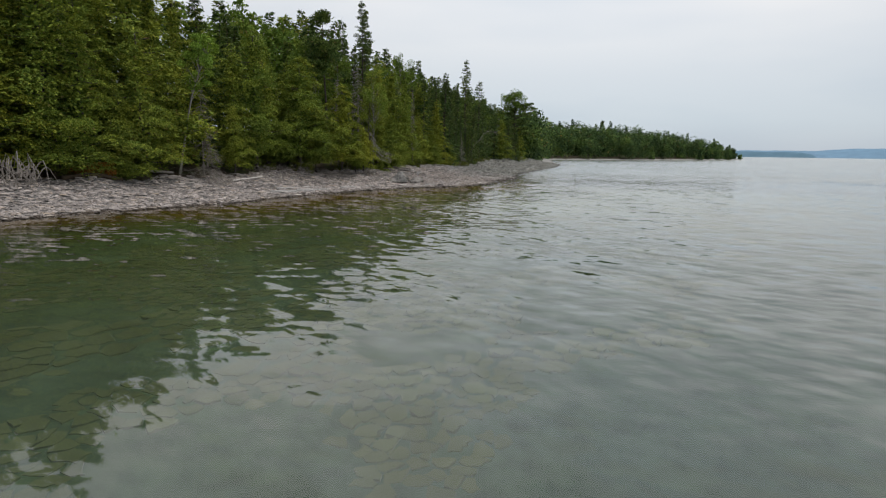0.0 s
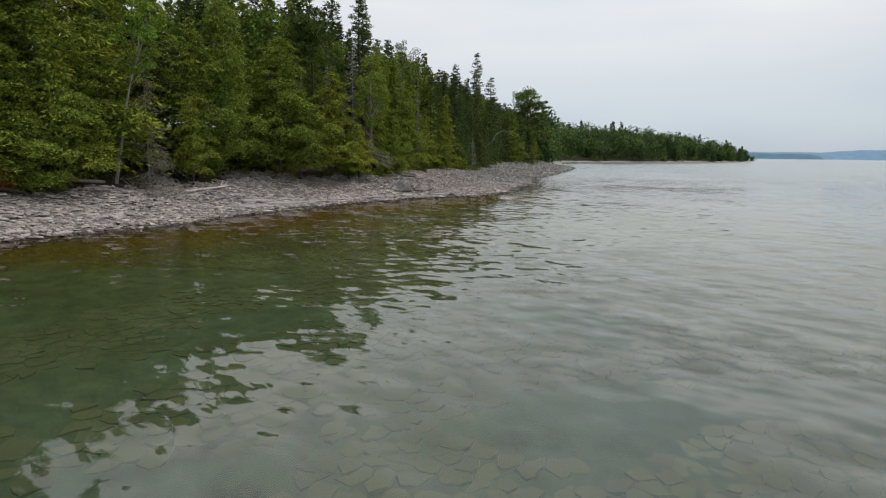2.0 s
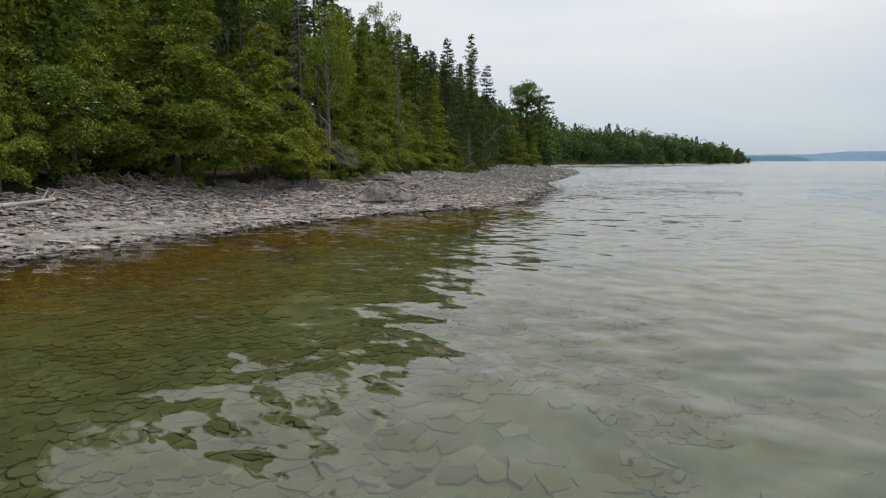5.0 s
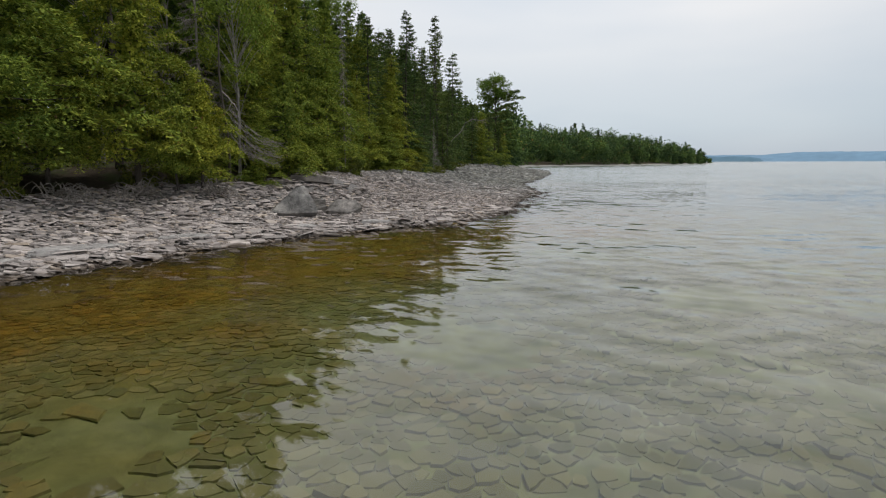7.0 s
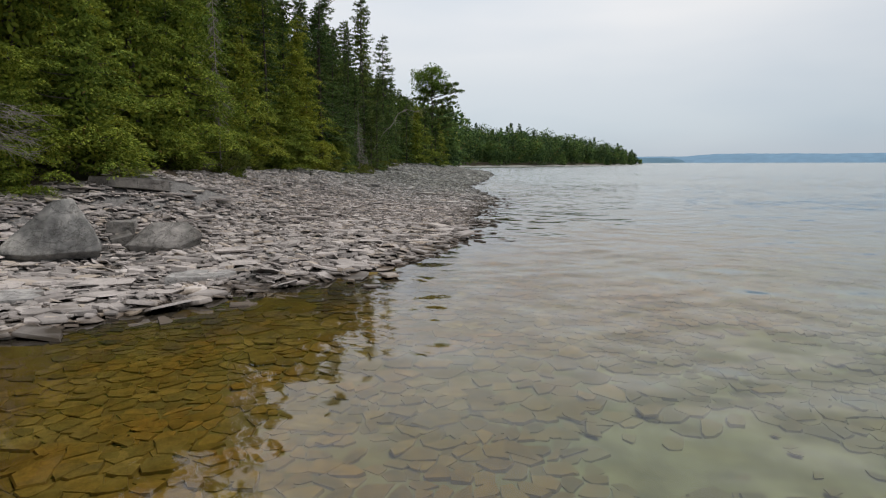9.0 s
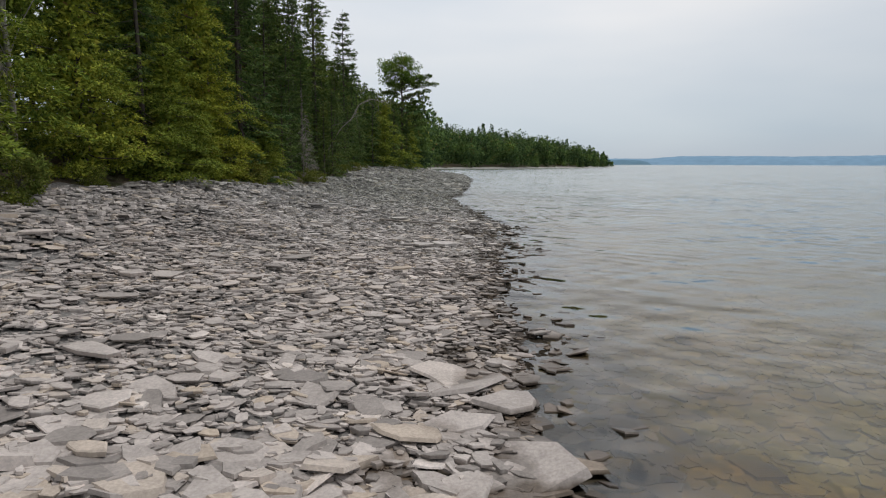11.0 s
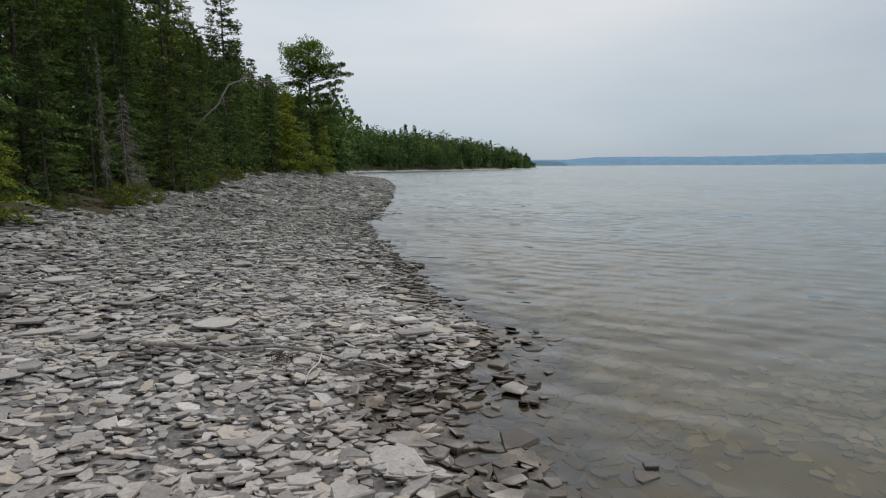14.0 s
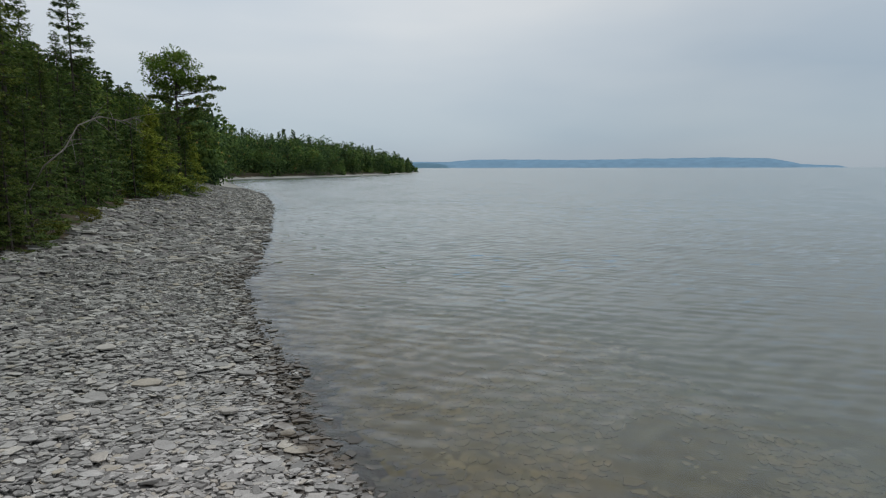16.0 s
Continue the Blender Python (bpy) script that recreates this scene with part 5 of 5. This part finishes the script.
PEAK = [(-0.78, -0.3, 0.0), (-0.8, 0.5, 0.0), (-0.2, -0.68, 0.0), (0.88, -0.55, 0.0), (0.9, 0.5, 0.0), (0.0, 0.9, 0.0),
        (-1.0, -0.35, 0.15), (-0.9, 0.45, 0.16), (-0.3, -0.95, 0.13), (0.98, -0.72, 0.12), (1.0, 0.4, 0.15), (-0.12, -0.85, 0.34), (0.86, -0.62, 0.44),
        (0.13, -0.2, 0.96), (0.50, -0.16, 1.0), (0.5, 0.25, 0.9), (0.1, 0.3, 0.84), (0.8, 0.35, 0.5)]
LOW = [(-0.62, -0.6, 0.0), (0.85, -0.78, 0.0), (0.9, 0.7, 0.0), (-0.6, 0.8, 0.0), (-0.8, -0.45, 0.3), (-0.72, -0.72, 0.36), (0.9, -0.82, 0.5), (1.0, -0.2, 0.52),
       (-0.12, 0.05, 1.0), (0.66, 0.0, 0.97), (0.95, 0.3, 0.6), (-0.4, 0.7, 0.7), (0.5, 0.7, 0.8), (0.3, -0.9, 0.2)]
BLOCK = [(-1, -1, 0), (1, -0.9, 0), (0.9, 1, 0), (-0.9, 0.9, 0), (-0.9, -0.8, 0.95), (0.95, -0.8, 0.85), (0.8, 0.9, 1.0), (-0.8, 0.8, 0.9)]
PLATE = [(-1, -0.5, 0), (-0.7, 0.7, 0), (0.1, 0.95, 0), (0.95, 0.6, 0), (1.0, -0.3, 0), (0.3, -0.9, 0), (-0.5, -0.9, 0),
         (-0.97, -0.45, 1), (-0.68, 0.68, 0.9), (0.1, 0.92, 1), (0.93, 0.55, 0.85), (0.97, -0.3, 1), (0.3, -0.87, 0.9), (-0.48, -0.87, 1)]
rock("boulder", "large grey pointed boulder on the slab beach", "boulder", 1, (0.86, 0.75, 1.12), PEAK, M_BOULDER, -8.05, 55.65, 27, 0.06, rough=0.012)
rock("boulder", "low brown-grey boulder beside the pointed one", "boulder", 2, (0.82, 0.62, 0.62), LOW, M_BOULDER_BROWN, -6.5, 56.8, 24, 0.08, rough=0.012)
rock("boulder", "small brown rock leaning on the low boulder", "boulder", 5, (0.24, 0.26, 0.24), BLOCK, M_BOULDER_BROWN, -7.33, 57.0, 30, 0.05, (6, -14), 0.015)
# A ledge whose dark colour also stands for the shade under the boulder.
rock("rock_ledge", "dark slab as ledge and shaded undercut below the pointed boulder", "rock", 6, (0.90, 0.72, 0.10), PLATE, M_LEDGE, -8.2, 56.1, 20, 0.09, rough=0.01)
rock("boulder", "small squared grey rock between two boulders", "boulder", 3, (0.28, 0.30, 0.32), BLOCK, M_BOULDER_BROWN, -7.55, 57.5, 12, 0.06, rough=0.02)
rock("rock_ledge", "flat dark slab of rock at the forest edge", "rock", 4, (0.95, 0.5, 0.26), PLATE, M_LEDGE, -8.45, 60.0, 8, 0.06, (-10, 4), 0.02)
for n, (x, y, a, b, h, turn) in enumerate(((-13.0, 40.2, 2.0, 0.62, 0.12, 64), (-12.15, 42.4, 1.7, 0.5, 0.14, 66), (-11.2, 44.6, 1.3, 0.42, 0.10, 62), (-13.9, 42.2, 1.4, 0.5, 0.10, 70),
                                           (-10.3, 46.6, 1.1, 0.4, 0.11, 60), (-12.9, 44.9, 1.1, 0.36, 0.1, 58), (-9.0, 49.3, 0.9, 0.35, 0.12, 50), (-6.7, 52.3, 0.7, 0.35, 0.12, 40),
                                           (-4.6, 53.6, 0.55, 0.3, 0.12, 30))):
    tagged(rock("rock_ledge", "long flat grey limestone ledge along the waterline", "rock", 10 + n, (a, b, h), PLATE, M_SLAB, x, y, turn, 0.02, (3, 2), 0.006), group="ledges along the waterline")


def driftwood(name, label, material, polylines, category="driftwood", sides=7):
    """Weathered wood from bent, tapering pieces; each is points and end radii."""
    t = Tubes(sides)
    for pts, r0, r1 in polylines:
        p = np.asarray(pts, float)
        f = np.linspace(0, 1, (len(p) - 1) * 3 + 1)
        g = np.linspace(0, 1, len(p))
        q = np.stack([np.interp(f, g, p[:, k]) for k in range(3)], -1)
        q[1:-1] = (q[:-2] + 2 * q[1:-1] + q[2:]) / 4
        wob = np.sin(f * 23 + p[0, 0] * 7) * 0.12 + 1
        t.add(q, (r0 + (r1 - r0) * f) * wob)
    me = t.mesh(name)
    me.materials.append(material)
    return thing(name, label, category, data=me)


def on_land(x, y, up=0.0):
    return (x, y, float(land(x, y)) + up)


def tangle(seed, x, y, spread, count, length, r0, rise, pull=(0, 0)):
    """Loose roots or twigs that arch out from a heap."""
    r = np.random.RandomState(seed)
    out = []
    for n in range(count):
        a = r.uniform(0, 2 * math.pi)
        px, py = x + r.normal(0, spread), y + r.normal(0, spread)
        L = length * r.uniform(0.4, 1.1)
        qx, qy = px + math.cos(a) * L + pull[0], py + math.sin(a) * L + pull[1]
        mx, my = (px + qx) / 2 + r.normal(0, 0.15 * L), (py + qy) / 2 + r.normal(0, 0.15 * L)
        out.append(([on_land(px, py, r.uniform(0, rise * 0.4)), on_land(mx, my, rise * r.uniform(0.3, 1.1)), on_land(qx, qy, r.uniform(0.0, rise * 0.6))], r0 * r.uniform(0.5, 1.2), r0 * 0.25))
    return out


driftwood("root_wad", "pale tangled root wad washed up below the trees", M_DEAD, tangle(5, -23.2, 27.4, 0.6, 46, 1.2, 0.036, 1.9), "driftwood")
driftwood("log", "dark rotten log lying at the forest edge", M_DARKWOOD, [([on_land(-23.3, 30.9, 0.22), on_land(-22.3, 32.4, 0.20), on_land(-21.4, 33.7, 0.14)], 0.17, 0.11)], "log")
driftwood("log", "grey weathered log propped at the forest edge", M_DEAD, [([on_land(-22.2, 35.0, 0.34), on_land(-21.5, 36.5, 0.28), on_land(-20.7, 38.2, 0.2)], 0.13, 0.09)], "log")
rusty = tree("shrub", "fallen cedar bough with dead orange-brown foliage", *broad_meshes(43, 0.9, 1.0, 0.05, 1500, 0.12, clumps=16), M_BARK, M_RUST, "")
rusty.matrix_basis = pose(-22.5, 33.1, float(land(-22.5, 33.1)), 0, 0, 60) @ Matrix.Diagonal((1.5, 0.8, 1.0, 1))
tagged(driftwood("brushwood_heap", "heap of bare grey brush on the upper beach", M_DEAD, tangle(6, -18.2, 39.6, 0.9, 90, 1.3, 0.013, 0.8), "brushwood"), kind="stuff")
driftwood("log", "pale grey stripped log beside the heap of brush", M_BLEACHED, [([on_land(-17.7, 40.9, 0.16), on_land(-17.1, 42.1, 0.15), on_land(-16.4, 43.4, 0.2)], 0.085, 0.05), ([on_land(-16.5, 43.2, 0.2), on_land(-16.3, 43.4, 0.55)], 0.035, 0.012), ([on_land(-16.6, 43.0, 0.2), on_land(-16.7, 43.5, 0.5)], 0.03, 0.01)], "log")
tagged(driftwood("brushwood_heap", "bare grey branches under the cedars", M_DEAD, tangle(7, -16.2, 46.8, 0.7, 40, 1.2, 0.013, 0.6), "brushwood"), kind="stuff")
driftwood("driftwood_branch", "long grey driftwood branch with stubs on the stones", M_DEAD,
          [([on_land(-0.97, 75.49, 0.09), on_land(-0.51, 75.39, 0.1), on_land(-0.05, 75.23, 0.09), on_land(0.52, 75.30, 0.12), on_land(0.95, 75.11, 0.13), on_land(1.39, 74.79, 0.10), on_land(1.79, 74.70, 0.08)], 0.032, 0.010),
           ([on_land(-0.51, 75.39, 0.1), on_land(-0.56, 75.21, 0.2)], 0.014, 0.006), ([on_land(-0.36, 75.32, 0.1), on_land(-0.37, 75.14, 0.14)], 0.012, 0.005),
           ([on_land(-0.05, 75.23, 0.09), on_land(0.24, 74.98, 0.06), on_land(0.59, 74.92, 0.06)], 0.010, 0.004)])
driftwood("stick", "thin bleached white stick lying on the slabs", M_BLEACHED,
          [([on_land(1.05, 75.07, 0.12), on_land(1.01, 74.80, 0.09), on_land(0.89, 74.54, 0.09), on_land(0.85, 74.17, 0.08)], 0.011, 0.006),
           ([on_land(0.47, 75.11, 0.12), on_land(0.30, 75.00, 0.1), on_land(0.04, 74.95, 0.08)], 0.008, 0.004)], "stick")
driftwood("weed_clump", "black stringy clump of dried weed caught on driftwood", M_DARKWOOD, tangle(8, 0.61, 75.09, 0.06, 70, 0.16, 0.005, 0.1), "dried weed", 3)
for n, (x, y, k) in enumerate(((-15.5, 50.0, 1.15), (-12.8, 53.8, 0.9), (-10.9, 55.2, 0.8), (-14.2, 52.0, 1.0), (-17.7, 46.7, 1.0), (-19.6, 42.2, 0.9), (-16.7, 48.4, 0.8))):
    tagged(driftwood("root_tangle", "exposed grey cedar roots hanging over the bank", M_DEAD, tangle(20 + n, x, y, 0.32 * k, 44, 0.9 * k, 0.022, 0.6, (0.25, -0.25)), "roots"), group="roots along the bank")


def dead_limb_tree():
    """A dead stem that arches out of the trees over the beach."""
    base = Vector(on_land(-4.6, 99.8, -0.1))
    t = Tubes(7)
    p = [base, (-4.5, 99.7, 3.2), (-3.6, 99.3, 4.6), (-2.8, 99.1, 5.3), (-2.3, 99.5, 6.3), (-1.5, 100.1, 6.75), (-0.7, 100.3, 6.6), (0.1, 100.4, 6.75)]
    t.add([Vector(q) - base for q in p], (0.06, 0.045, 0.036, 0.032, 0.028, 0.022, 0.015, 0.006))
    tw = Tubes(4)
    r = np.random.RandomState(9)
    for n in range(26):
        k = r.uniform(2.6, 6.9)
        a = np.array(p[int(k)]) * (1 - k % 1) + np.array(p[int(k) + 1]) * (k % 1) - np.array(base)
        b = a + r.normal(0, 0.5, 3) + np.array([0.3, 0, -0.25])
        tw.add(curve(a, b, 0.08, 4), np.linspace(0.014, 0.004, 4))
    tree("dead_tree", "pale dead stem arching out over the beach", t.mesh("trunk"), tw.mesh("bare_crown"), M_DEAD, M_DEAD, crown_name="bare_crown").matrix_basis = Matrix.Translation(base)


def dead_fan():
    """A dead stem whose lower boughs droop out of the trees in a fan of fine twigs."""
    base = Vector(on_land(-11.2, 57.5, -0.1))
    foot = np.array(base)
    t, tw = Tubes(7), Tubes(4)
    r = np.random.RandomState(10)
    f = np.linspace(0, 1, 7)
    t.add(np.stack([0.10 * np.sin(f * 7), -0.25 * f, 6.6 * f], -1), 0.06 * (1 - 0.6 * f))
    tw.add(np.array([(-11.2, 57.3, 4.9), (-10.9, 57.1, 4.67), (-10.72, 57.0, 4.45), (-10.62, 57.0, 4.38), (-10.46, 56.95, 4.1), (-10.48, 56.95, 3.9)]) - foot, (0.035, 0.03, 0.026, 0.024, 0.018, 0.01))
    tw.add(np.array([(-10.72, 57.0, 4.45), (-10.8, 56.9, 4.2), (-10.9, 56.85, 4.1)]) - foot, (0.016, 0.012, 0.006))
    tw.add(np.array([(-10.5, 57.0, 2.6), (-10.35, 56.9, 2.3), (-10.2, 56.9, 2.05), (-10.35, 56.9, 1.9)]) - foot, (0.014, 0.012, 0.01, 0.005))
    tw.add(np.array([(-10.55, 57.0, 1.75), (-10.7, 56.9, 1.5), (-10.62, 56.9, 1.32), (-10.82, 56.9, 1.2)]) - foot, (0.016, 0.013, 0.011, 0.006))
    for n in range(15):
        s = n / 14
        a = np.array([-10.95, 57.2, 4.3 - 1.1 * s]) + r.normal(0, 0.06, 3)
        b = np.array([-8.75 - 0.9 * r.uniform() ** 1.5, 57.0 + r.uniform(-0.35, 0.35), 2.85 - 0.75 * s + r.normal(0, 0.08)])
        c = curve(a, b, -0.26 - 0.12 * r.uniform(), 8) + np.pad(r.normal(0, 0.025, (6, 3)), ((1, 1), (0, 0)))
        tw.add(c - foot, np.linspace(0.012, 0.003, 8))
        for m in range(16):
            k = r.uniform(0.25, 0.95) * 7
            q = c[int(k)] + (c[int(k) + 1] - c[int(k)]) * (k % 1)
            d = unit(c[int(k) + 1] - c[int(k)])
            L = r.uniform(0.2, 0.55)
            e = q + d * L + r.normal(0, 0.12 * L / 0.3, 3) * np.array([0.5, 1.0, 0.7])
            tw.add(np.array([q, (q + e) / 2 + r.normal(0, 0.015, 3), e]) - foot, (0.006, 0.005, 0.002), 3)
    tree("dead_tree", "dead trunk with bare grey boughs drooping in a fan", t.mesh("trunk"), tw.mesh("bare_crown"), M_BARK, M_DEAD, crown_name="bare_crown").matrix_basis = Matrix.Translation(base)


dead_limb_tree()
dead_fan()
